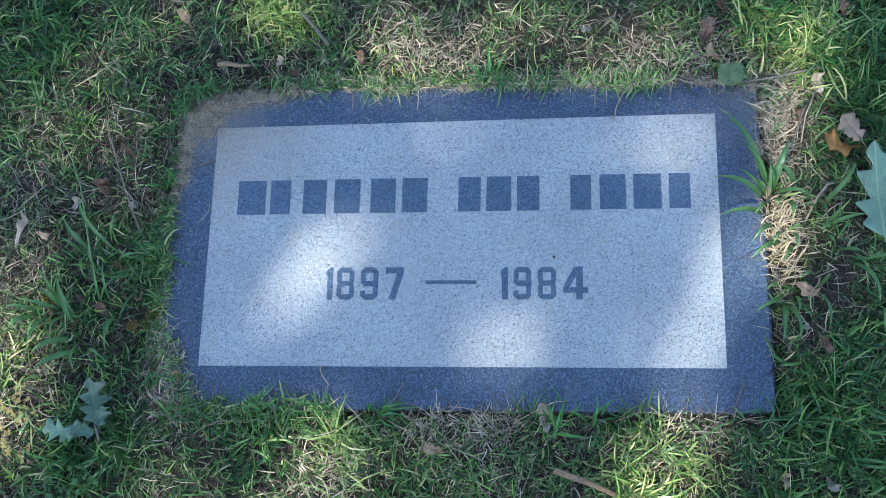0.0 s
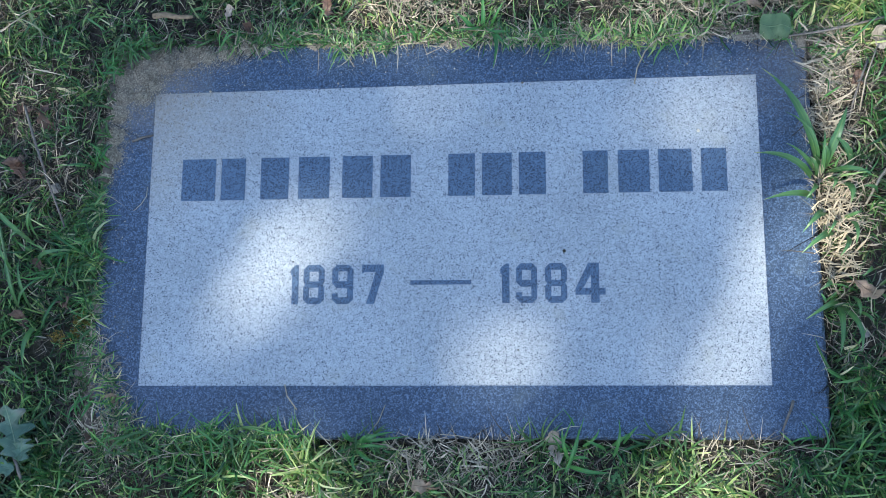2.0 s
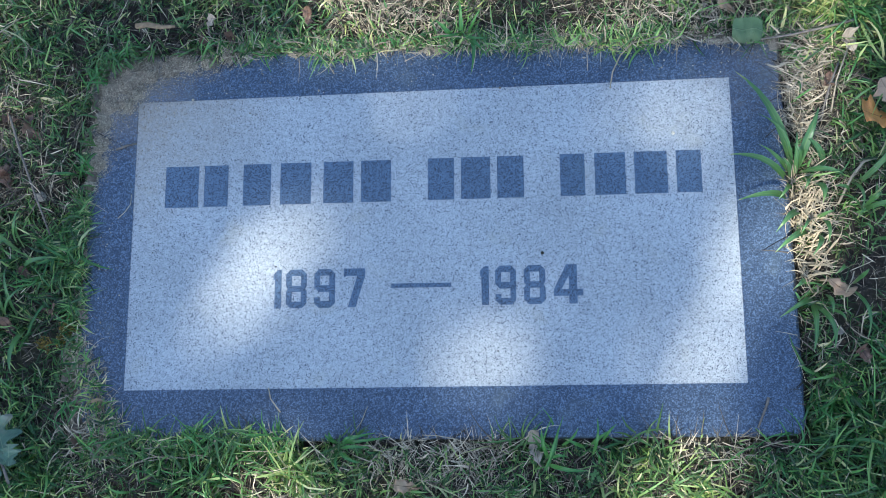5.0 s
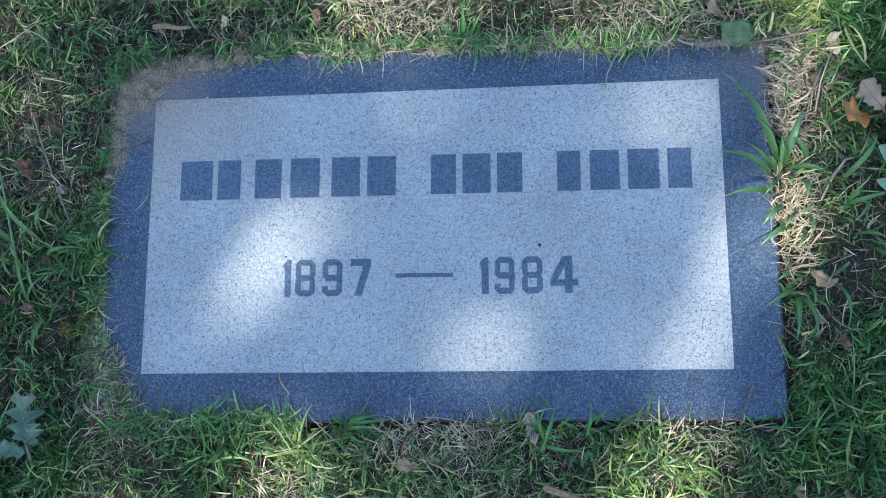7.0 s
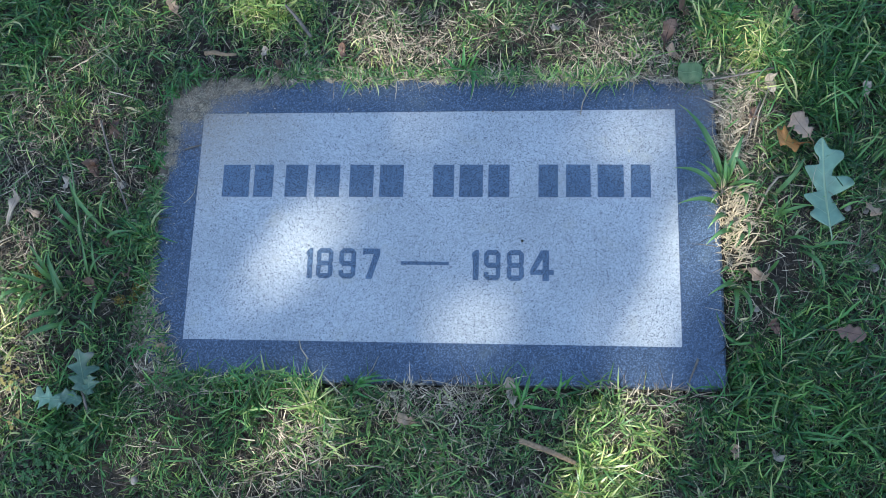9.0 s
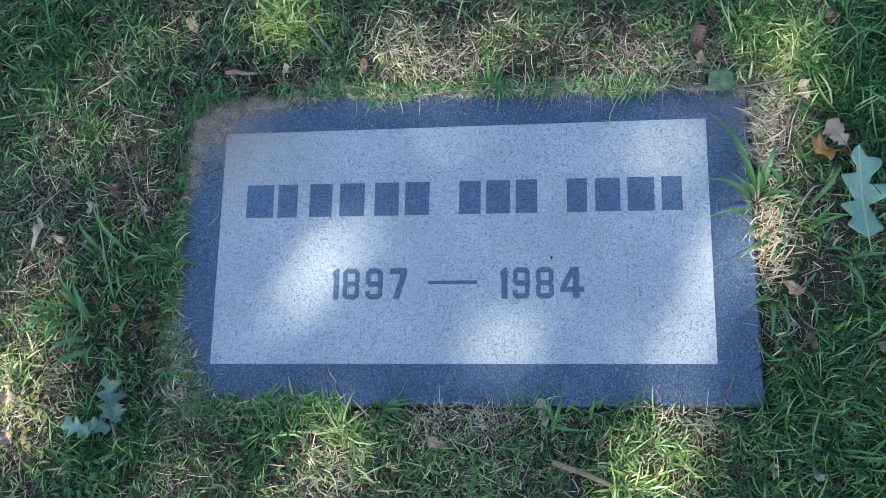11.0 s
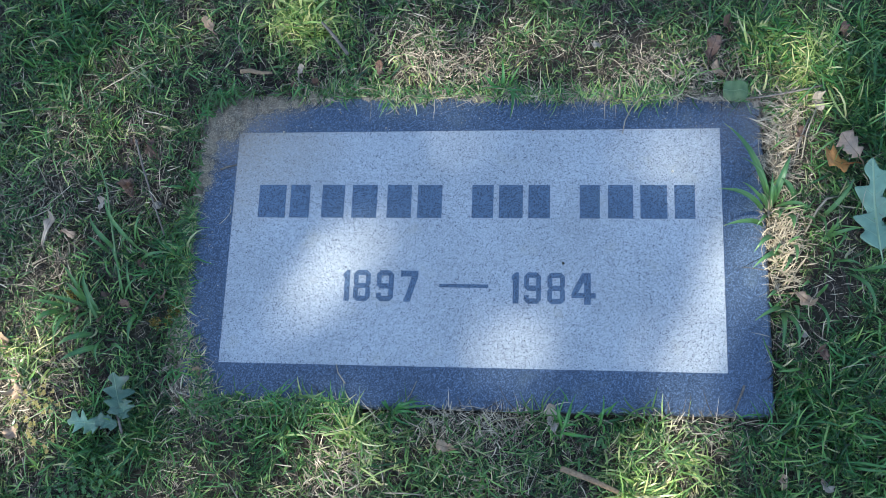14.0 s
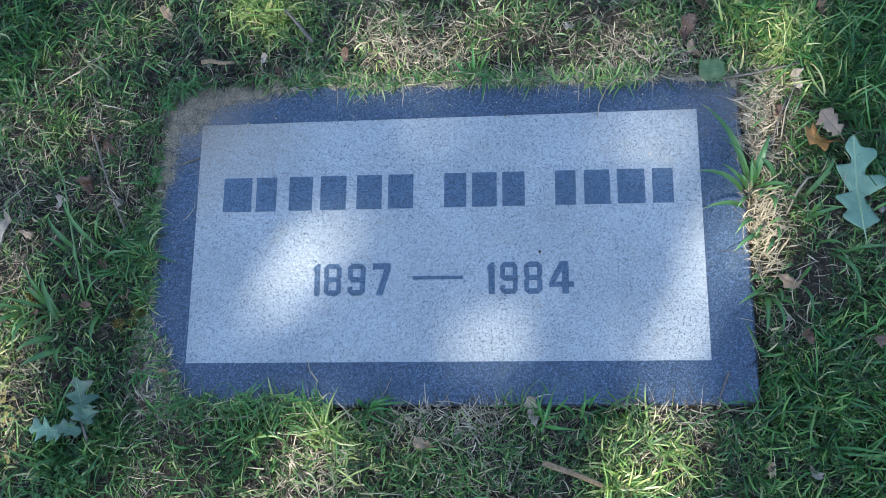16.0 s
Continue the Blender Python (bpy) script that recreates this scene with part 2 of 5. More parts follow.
# ---- mesh helpers ----
def solid(name, verts, faces, mat, uvs=None, smooth=True):
    me = bpy.data.meshes.new(name)
    me.from_pydata([tuple(v) for v in verts], [], faces)
    if uvs is not None:
        layer = me.uv_layers.new(name="uv")
        idx = np.empty(len(me.loops), dtype=np.int32)
        me.loops.foreach_get("vertex_index", idx)
        layer.data.foreach_set("uv", np.asarray(uvs, dtype=np.float32)[idx].ravel())
    me.polygons.foreach_set("use_smooth", np.full(len(me.polygons), smooth))
    me.materials.append(mat)
    me.update()
    return me


def part(name, me, parent=None, label=""):
    ob = new(name, me)
    if parent:
        ob.parent = parent
    return tagged(ob, label)


def thing(name, me, label, category, group="", kind="", at=None):
    ob = new(name, me)
    if at is not None:
        ob.matrix_basis = at
    return tagged(ob, label, category, group, kind)


def from_bm(name, bm, mat, smooth=False):
    me = bpy.data.meshes.new(name)
    bm.to_mesh(me)
    bm.free()
    me.polygons.foreach_set("use_smooth", np.full(len(me.polygons), smooth))
    me.materials.append(mat)
    return me


def tube(points, radii, sides=7, rough=0.0, seed=0):
    """A closed, tapered tube along points, as verts and faces."""
    rng = np.random.default_rng(seed)
    pts = [Vector(p) for p in points]
    verts, faces = [], []
    for i, p in enumerate(pts):
        d = (pts[min(i + 1, len(pts) - 1)] - pts[max(i - 1, 0)]).normalized()
        a = d.cross(Vector((0, 0, 1)) if abs(d.z) < 0.9 else Vector((1, 0, 0))).normalized()
        b = d.cross(a)
        for k in range(sides):
            w = 2 * math.pi * k / sides
            r = radii[i] * (1 + rough * rng.uniform(-1, 1))
            verts.append(p + a * math.cos(w) * r + b * math.sin(w) * r)
        if i:
            o = (i - 1) * sides
            faces += [(o + k, o + (k + 1) % sides, o + sides + (k + 1) % sides, o + sides + k) for k in range(sides)]
    faces.append(tuple(range(sides))[::-1])
    faces.append(tuple(range(len(verts) - sides, len(verts))))
    return verts, faces


# ---- ground ----
STONE_X, STONE_Y0, STONE_Y1 = 0.36, -0.051, 0.356
DEPTH = -0.013


def soil_z(x, y):
    """Height of the soil: small lumps near, flat far off; a shallow trench along the stone."""
    z = DEPTH + 0.004 * np.sin(x * 23 + np.sin(y * 17) * 1.3) * np.sin(y * 27 + 1.1 * np.sin(x * 13)) + 0.0025 * np.sin(x * 71 + y * 43) * np.sin(y * 83 - x * 31)
    return np.where(np.maximum(abs(x), abs(y)) > 3, DEPTH, z)


def build_ground():
    fine = np.arange(-1.5, 1.5001, 0.011)
    out = 1.5 * np.geomspace(1, 300, 26)[1:]
    axis = np.concatenate([-out[::-1], fine, out])
    n = len(axis)
    gx, gy = np.meshgrid(axis, axis, indexing="ij")
    z = soil_z(gx, gy)
    verts = np.stack([gx.ravel(), gy.ravel(), z.ravel()], 1)
    i = np.arange(n * n).reshape(n, n)
    faces = np.stack([i[:-1, :-1].ravel(), i[1:, :-1].ravel(), i[1:, 1:].ravel(), i[:-1, 1:].ravel()], 1)
    me = solid("ground", verts.tolist(), faces.tolist(), SOIL)
    return thing("ground", me, "dark soil with dry thatch under a patchy lawn", "ground", kind="structure")


build_ground()

# ---- grave marker ----
def rounded_rect(x0, y0, x1, y1, r, steps=5):
    pts = []
    for cx, cy, a0 in ((x1 - r, y1 - r, 0), (x0 + r, y1 - r, 90), (x0 + r, y0 + r, 180), (x1 - r, y0 + r, 270)):
        pts += [(cx + r * math.cos(radians(a0 + 90 * k / steps)), cy + r * math.sin(radians(a0 + 90 * k / steps))) for k in range(steps + 1)]
    return pts


PANEL = [(0.3075, 0.3122), (-0.3096, 0.3035), (-0.3098, 0.0), (0.3073, 0.0)]


TX, TY, CX, CY = 0.28, 0.17, 0.22, 0.12
BLOCK_DIGITS = {
    "1": (((0.18, 0), (1, 0), (1, 1), (0.62, 1), (0, 0.88), (0, 0.74), (0.18, 0.74)),),
    "4": (((0.44, 1), (0.8, 1), (0.8, 0.37), (1, 0.37), (1, 0.2), (0.8, 0.2), (0.8, 0), (0.52, 0), (0.52, 0.2), (0, 0.2), (0, 0.36)), ((0.52, 0.37), (0.52, 0.7), (0.26, 0.37))),
    "7": (((0, 1), (1, 1), (1, 0.8), (0.56, 0), (0.2, 0), (0.63, 0.81), (0.14, 0.81), (0, 0.77)),),
    "8": (((CX, 0), (1 - CX, 0), (1, CY), (1, 0.42), (0.91, 0.5), (1, 0.58), (1, 1 - CY), (1 - CX, 1), (CX, 1), (0, 1 - CY), (0, 0.58), (0.09, 0.5), (0, 0.42), (0, CY)), ((TX, TY), (1 - TX, TY), (1 - TX, 0.42), (TX, 0.42)), ((TX, 0.58), (1 - TX, 0.58), (1 - TX, 1 - TY), (TX, 1 - TY))),
    "9": (((CX, 0), (1 - CX, 0), (1, CY), (1, 1 - CY), (1 - CX, 1), (CX, 1), (0, 1 - CY), (0, 0.53), (CX, 0.41), (1 - TX, 0.41), (1 - TX, TY), (TX, TY), (TX, 0.27), (0, 0.27), (0, CY)), ((TX, 0.58), (1 - TX, 0.58), (1 - TX, 1 - TY), (TX, 1 - TY))),
}


def numeral(ch, a, b, low, high):
    """A block numeral with clipped corners, cut between x = a and b, high metres tall."""
    cu = bpy.data.curves.new("digit", "CURVE")
    cu.dimensions, cu.fill_mode, cu.extrude = "2D", "BOTH", 0.00055
    for loop in BLOCK_DIGITS[ch]:
        spline = cu.splines.new("POLY")
        spline.points.add(len(loop) - 1)
        for p, (x, y) in zip(spline.points, loop):
            p.co = (a + (b - a) * x, low + high * y, -0.00055, 1)
        spline.use_cyclic_u = True
    tmp = new("digit_outline", cu)
    bpy.context.view_layer.update()
    me = bpy.data.meshes.new_from_object(tmp.evaluated_get(bpy.context.evaluated_depsgraph_get()))
    bpy.data.objects.remove(tmp)
    bpy.data.curves.remove(cu)
    me.transform(Matrix.Translation((0, 0, -0.0006 - sum(v.co.z for v in me.vertices) / len(me.vertices))))
    me.materials.clear()
    me.materials.append(STONE_CUT)
    me.name = "digit"
    return me


def build_marker():
    marker = tagged(new("grave_marker"), "flat dark granite grave marker with pale panel, set in lawn", "gravestone")
    bm = bmesh.new()
    rng = random.Random(4)
    outline = []
    raw = rounded_rect(-STONE_X, STONE_Y0, STONE_X, STONE_Y1, 0.012)
    for a, b in zip(raw, raw[1:] + raw[:1]):
        steps = max(1, int(math.dist(a, b) / 0.02))
        outline += [(a[0] + (b[0] - a[0]) * k / steps, a[1] + (b[1] - a[1]) * k / steps) for k in range(steps)]
    cx, cy = 0.0, 0.15
    rings = []
    for inset, z, wob in ((0.0, -0.11, 0.002), (0.0, -0.02, 0.0012), (0.0002, -0.0035, 0.0008), (0.0012, -0.0012, 0.0006), (0.0032, 0.0, 0.0002)):
        ring = []
        for x, y in outline:
            k = 1 + rng.uniform(-1, 1) * wob / 0.3
            sx, sy = (STONE_X - inset) / STONE_X, (0.2035 - inset) / 0.2035
            ring.append(bm.verts.new((cx + (x - cx) * sx * k, 0.1525 + (y - 0.1525) * sy * k, z)))
        rings.append(ring)
    n = len(outline)
    for lo, hi in zip(rings, rings[1:]):
        for k in range(n):
            bm.faces.new((lo[k], lo[(k + 1) % n], hi[(k + 1) % n], hi[k]))
    bm.faces.new(rings[0][::-1])
    rim = [bm.verts.new((x, y, 0)) for x, y in PANEL]
    low = [bm.verts.new((x, y, -0.0022)) for x, y in PANEL]
    quarter = [min(range(n), key=lambda k: math.dist(outline[k], (sx * STONE_X, STONE_Y1 if sy > 0 else STONE_Y0))) for sx, sy in ((1, 1), (-1, 1), (-1, -1), (1, -1))]
    top = rings[-1]
    for c in range(4):
        a, b = quarter[c], quarter[(c + 1) % 4]
        span = [top[(a + k) % n] for k in range((b - a) % n + 1)]
        bm.faces.new(span + [rim[(c + 1) % 4], rim[c]])
        bm.faces.new((rim[c], rim[(c + 1) % 4], low[(c + 1) % 4], low[c]))
    bm.faces.new(low)
    bmesh.ops.recalc_face_normals(bm, faces=bm.faces)
    part("body", from_bm("body", bm, STONE_DARK), marker, "dark blue-grey granite slab with speckled border")
    bm = bmesh.new()
    lo = [bm.verts.new((x * 0.9999, 0.155 + (y - 0.155) * 0.9999, -0.0021)) for x, y in PANEL]
    hi = [bm.verts.new((x * 0.9999, 0.155 + (y - 0.155) * 0.9999, -0.0005)) for x, y in PANEL]
    bm.faces.new(hi)
    bm.faces.new(lo[::-1])
    for k in range(4):
        bm.faces.new((lo[k], lo[(k + 1) % 4], hi[(k + 1) % 4], hi[k]))
    bmesh.ops.recalc_face_normals(bm, faces=bm.faces)
    part("panel", from_bm("panel", bm, STONE_LIGHT), marker, "pale speckled sandblasted granite panel")
    # the name, as one plain bar a letter
    spans = ((-278, -240), (-237, -209), (-196, -164), (-157, -122), (-112, -78), (-73, -39), (-4, 26), (30, 63), (67, 97), (131, 159), (166, 200), (206, 242), (248, 276))
    for a, b in spans:
        y = 0.188 + 0.004 * (a + 278) / 554
        bm = bmesh.new()
        bmesh.ops.create_cube(bm, size=1, matrix=Matrix.Translation(((a + b) / 2000, y + 0.022, -0.0006)) @ Matrix.Diagonal(((b - a) / 1000 - 0.003, 0.044, 0.0011, 1)))
        part("letter_bar", from_bm("letter_bar", bm, STONE_CUT), marker, "dark cut bar in the panel")
    # the years
    for ch, a, b in (("1", -0.1605, -0.1515), ("8", -0.1475, -0.1255), ("9", -0.1185, -0.0965), ("7", -0.0885, -0.066), ("1", 0.049, 0.0588), ("9", 0.0645, 0.086), ("8", 0.093, 0.1153), ("4", 0.1225, 0.1525)):
        part("digit", numeral(ch, a + 0.0004, b - 0.0004, 0.0806, 0.0397), marker, "dark cut numeral " + ch)
    bm = bmesh.new()
    bmesh.ops.create_cube(bm, size=1, matrix=Matrix.Translation((-0.0095, 0.1018, -0.0006)) @ Matrix.Diagonal((0.0605, 0.0044, 0.0011, 1)))
    part("dash", from_bm("dash", bm, STONE_CUT), marker, "dark cut dash between the years")
    return marker


build_marker()

# ---- lawn ----
BARE_EAST = ((0.43, 0.1, 0.055, 1.0), (0.41, 0.05, 0.04, 0.9), (0.47, 0.15, 0.04, 0.8), (0.33, 0.4, 0.045, 0.8), (0.14, 0.385, 0.06, 0.4), (0.22, 0.375, 0.05, 0.6), (0.28, -0.068, 0.045, 0.75), (0.02, -0.068, 0.035, 0.75), (-0.03, -0.072, 0.035, 0.6), (0.06, -0.064, 0.03, 0.7),
    (0.39, 0.28, 0.04, 0.85), (0.405, 0.335, 0.035, 0.7), (0.375, 0.18, 0.03, 0.8), (0.05, -0.16, 0.05, 0.4), (0.52, 0.14, 0.03, 0.6))
BARE_WEST = ((-0.3, 0.365, 0.02, 0.8), (-0.37, 0.325, 0.018, 0.7), (-0.37, 0.28, 0.02, 0.8), (-0.385, 0.22, 0.035, 0.75), (-0.352, -0.04, 0.035, 0.85), (-0.155, -0.115, 0.04, 0.6), (-0.56, 0.21, 0.06, 0.7), (-0.43, 0.22, 0.04, 0.7),
    (-0.22, 0.375, 0.04, 0.8), (-0.07, 0.37, 0.05, 0.45), (0.0, 0.41, 0.06, 0.4), (-0.09, 0.43, 0.05, 0.4), (-0.55, -0.03, 0.06, 0.75), (-0.54, 0.13, 0.04, 0.6), (-0.33, -0.07, 0.03, 0.6), (-0.43, 0.3, 0.03, 0.7), (-0.35, -0.135, 0.03, 0.6), (-0.49, 0.39, 0.03, 0.5), (-0.225, -0.185, 0.03, 0.6))
LUSH = ((0.45, -0.08, 0.13), (0.54, 0.36, 0.11), (0.475, 0.32, 0.05), (0.5, 0.26, 0.045), (-0.56, 0.43, 0.07), (-0.22, -0.075, 0.05), (-0.44, -0.1, 0.05), (0.37, 0.44, 0.04), (-0.38, 0.12, 0.035))


# mostly spots where sun reaches the lawn; grass here takes the sun-brightened colour
SUN_PALED = ((0.22, -0.15, 0.04), (0.245, -0.11, 0.035), (0.2, -0.19, 0.035), (0.212, -0.062, 0.018), (-0.24, 0.465, 0.04), (0.415, 0.345, 0.02), (0.36, 0.44, 0.03), (-0.13, -0.09, 0.025), (-0.55, -0.02, 0.03), (0.43, 0.41, 0.03))


def field(x, y, seed):
    rng = np.random.default_rng(seed)
    total = np.zeros_like(x)
    for scale in (9, 17, 33):
        for _ in range(3):
            a, p = rng.uniform(0, 2 * np.pi, 2)
            total += np.sin((x * np.cos(a) + y * np.sin(a)) * scale * rng.uniform(0.7, 1.3) + p + 1.5 * np.sin((y * np.cos(a) - x * np.sin(a)) * scale * 0.6 + p))
    return total / 9


def bareness(x, y):
    b = np.zeros_like(x)
    for px, py, r, amount in BARE_EAST + BARE_WEST:
        b = np.maximum(b, amount * np.exp(-(((x - px) ** 2 + (y - py) ** 2) / r ** 2) ** 1.5))
    return b


def spotted(x, y, spots):
    b = np.zeros_like(x)
    for px, py, r in spots:
        b = np.maximum(b, np.exp(-((x - px) ** 2 + (y - py) ** 2) / r ** 2))
    return b


def lushness(x, y):
    return spotted(x, y, LUSH)


def over_stone(x, y, grow=0.0):
    return (abs(x) < STONE_X + grow) & (y > STONE_Y0 - grow) & (y < STONE_Y1 + grow)


def ribbons(name, root, azimuth, length, width, rise, droop, mat, twist, sway=0.0, profile=(0.75, 1.0, 0.9, 0.62)):
    """Many tapered blades in one mesh: each starts at root, climbs at rise radians, and droops along its length."""
    n = len(root)
    rows = len(profile)
    p = root.copy()
    verts = np.empty((n, rows * 2 + 1, 3), dtype=np.float64)
    uv = np.empty((n, rows * 2 + 1, 2))
    az = azimuth.copy()
    for k in range(rows + 1):
        s = k / rows
        el = rise - droop * s
        fwd = np.stack([np.cos(az) * np.cos(el), np.sin(az) * np.cos(el), np.sin(el)], 1)
        side = np.stack([-np.sin(az) * np.cos(twist), np.cos(az) * np.cos(twist), np.sin(twist)], 1)
        q = p.copy()
        floor_z = np.where(over_stone(q[:, 0], q[:, 1], 0.002), 0.0012, soil_z(q[:, 0], q[:, 1]) + 0.0008)
        q[:, 2] = np.maximum(q[:, 2], floor_z)
        if k < rows:
            w = (width * profile[k] * 0.5)[:, None]
            verts[:, 2 * k], verts[:, 2 * k + 1] = q - side * w, q + side * w
            uv[:, 2 * k], uv[:, 2 * k + 1] = (0, s), (1, s)
        else:
            verts[:, 2 * k], uv[:, 2 * k] = q, (0.5, 1)
        p = p + fwd * (length / rows)[:, None]
        az = az + sway
    m = rows * 2 + 1
    base = (np.arange(n) * m)[:, None]
    quads = [np.stack([base[:, 0] + 2 * k, base[:, 0] + 2 * k + 1, base[:, 0] + 2 * k + 3, base[:, 0] + 2 * k + 2], 1) for k in range(rows - 1)]
    tips = np.stack([base[:, 0] + m - 3, base[:, 0] + m - 2, base[:, 0] + m - 1], 1)
    faces = np.concatenate(quads).tolist() + tips.tolist()
    return solid(name, verts.reshape(-1, 3).tolist(), faces, mat, uv.reshape(-1, 2))


def near_view(x, y):
    """1 over the ground that lies close to the stone, thinning out away from it."""
    d = np.maximum(np.maximum(abs(x) - 0.66, 0), np.maximum(abs(y - 0.145) - 0.40, 0))
    return np.exp(-d / 0.14)


def edge_lean(x, y, heading, rng):
    """Headings of shoots: at the stone's edge most lean away from it."""
    near_edge = over_stone(x, y, 0.02)
    away = np.arctan2(y - np.clip(y, STONE_Y0, STONE_Y1), x - np.clip(x, -STONE_X, STONE_X))
    tame = near_edge & (rng.random(len(x)) < np.where(x > STONE_X, 0.9, np.where((y < STONE_Y0) & (x > -0.12), 0.85, 0.4)))
    return np.where(tame, away + rng.uniform(-0.9, 0.9, len(x)), heading), tame


def build_grass(name, label, mat, n, seed, size0, wide, flat, bare_power, level, contrast, vigour=0):
    rng = np.random.default_rng(seed)
    # shoots stand in small tillering groups and spread outwards from each
    cx, cy = np.repeat(rng.uniform(-1.4, 1.4, n // 9), 9), np.repeat(rng.uniform(-1.1, 1.5, n // 9), 9)
    dx, dy = rng.normal(0, 0.0075, len(cx)), rng.normal(0, 0.0075, len(cx))
    x, y = cx + dx, cy + dy
    n = len(x)
    out = np.arctan2(dy, dx) + rng.normal(0, 0.9, n)
    lush, bare, f = lushness(x, y) if vigour < 2 else spotted(x, y, SUN_PALED), bareness(x, y), field(x, y, 3)
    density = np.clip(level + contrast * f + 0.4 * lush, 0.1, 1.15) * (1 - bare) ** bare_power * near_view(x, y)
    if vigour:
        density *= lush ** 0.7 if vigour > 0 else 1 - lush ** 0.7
    keep = (rng.random(n) < density) & ~over_stone(x, y, 0.003)
    x, y, lush, f, out = x[keep], y[keep], lush[keep], f[keep], out[keep]
    shoots = len(x)
    idx = np.repeat(np.arange(shoots), rng.integers(3, 7, shoots))
    m = len(idx)
    heading, tame = edge_lean(x, y, out, rng)
    az = heading[idx] + np.where(tame[idx], rng.normal(0, 0.5, m), rng.normal(0, 0.95, m))
    size = (0.78 + 0.38 * lush + 0.2 * f)[idx] * rng.choice([0.7, 1.0, 1.5], m, p=[0.45, 0.45, 0.1])
    length = np.clip(rng.lognormal(np.log(size0), 0.42, m), 0.007, 0.06) * size
    width = np.clip(rng.normal(wide, wide * 0.28, m), 0.0006, 0.0034) * (0.75 + 0.35 * size)
    rise = np.clip(rng.normal(flat, 0.38, m), 0.05, 1.4)
    droop = np.clip(rng.normal(0.7, 0.6, m), -0.3, 2.4)
    lift = rng.uniform(0.0, 0.009, m) + 0.006 * lush[idx] * rng.random(m)
    root = np.stack([x[idx] + rng.normal(0, 0.0015, m), y[idx] + rng.normal(0, 0.0015, m), np.zeros(m)], 1)
    root[:, 2] = soil_z(root[:, 0], root[:, 1]) + lift - 0.001
    me = ribbons(name, root, az, length, width, rise, droop, mat, rng.normal(0, 0.7, m), rng.normal(0, 0.17, m))
    thing(name, me, label, "grass", kind="stuff")


def build_fringe():
    """Short growth and dead matter that creeps from the lawn over the rim of the stone, deep in some places and thin in others."""
    for name, label, mat, n, seed, size0, wide in (("edge_grass", "short green grass creeping over the stone's rim", GREEN, 5600, 41, 0.0135, 0.0014), ("edge_straw", "dry straw and dead grass lying over the stone's rim", STRAW, 6000, 42, 0.0105, 0.0008)):
        rng = np.random.default_rng(seed)
        straw = mat is STRAW
        s = rng.uniform(-0.24, 0.36, n)
        edge = rng.choice([0, 1, 2, 3], n, p=[0.5, 0.2, 0.12, 0.18])
        top, side, corner, front = (edge == k for k in range(4))
        creep = 0.003 + 0.015 * np.clip(0.35 + field(s * 2.2, s * 0 + 0.3, 13) * 1.6, 0, 1) ** 1.3
        deep = np.select([top, side, corner], [creep, 0.0005 + 0.004 * rng.random(n) ** 2, 0.006 + 0.008 * rng.random(n)], 0.004 + 0.011 * rng.random(n) ** 1.5)
        off = 0.012 - rng.random(n) * (0.012 + deep)
        q = (s + 0.24) / 0.6
        x = np.select([top, side, corner], [s, -STONE_X - off, -0.362 + 0.045 * q - off], -0.34 + 0.2 * q)
        y = np.select([top, side, corner], [STONE_Y1 + off, 0.05 + 0.15 * q, 0.05 - 0.09 * q - 0.6 * off], STONE_Y0 - off)
        keep = (rng.random(n) < np.clip(0.6 + field(s * 3, s * 0, seed), 0.1, 1) * np.where(side & straw, 0.4, np.where(front & straw, 0.3, np.where(corner & (not straw), 0.35, 1.0)))) & (~top | (abs(s - 0.29) > 0.03))
        x, y, edge = x[keep], y[keep], edge[keep]
        m = len(x)
        root = np.stack([x, y, np.where(over_stone(x, y), 0.001, soil_z(x, y) + 0.006) + rng.uniform(0, 0.004, m)], 1)
        inward = np.array([-1.57, 0.0, 0.6, 1.57])[edge]
        az = rng.uniform(0, 2 * np.pi, m) if straw else np.where(rng.random(m) < 0.35, rng.normal(0, 0.8, m), rng.normal(3.14, 0.9, m)) + inward
        me = ribbons(name, root, az, np.clip(rng.lognormal(np.log(size0), 0.4, m), 0.005, 0.035), np.clip(rng.normal(wide, wide * 0.3, m), 0.0005, 0.003), rng.normal(0.1 if straw else 0.6, 0.25, m), rng.normal(0.3 if straw else 0.7, 0.4, m), mat, rng.normal(0, 0.6, m), rng.normal(0, 0.17, m))
        thing(name, me, label, "grass", kind="stuff")


def build_outer_lawn():
    """Coarser blades of the lawn round about, thinning out towards the far ground."""
    rng = np.random.default_rng(29)
    n = 150000
    x, y = rng.normal(0, 1.15, n), rng.normal(0.15, 1.15, n)
    d = np.maximum(np.maximum(abs(x) - 0.7, 0), np.maximum(abs(y - 0.145) - 0.44, 0))
    keep = rng.random(n) < np.clip(d / 0.22 + 0.1 * (d > 0.02), 0, 1)
    x, y = x[keep], y[keep]
    m = len(x)
    root = np.stack([x, y, soil_z(x, y)], 1)
    me = ribbons("outer_grass", root, rng.uniform(0, 2 * np.pi, m), rng.uniform(0.025, 0.06, m), rng.uniform(0.003, 0.006, m), rng.normal(0.65, 0.3, m), rng.normal(0.8, 0.5, m), GREEN, rng.normal(0, 0.7, m), rng.normal(0, 0.2, m))
    thing("outer_grass", me, "wide stretch of green lawn grass all round", "grass", kind="stuff")


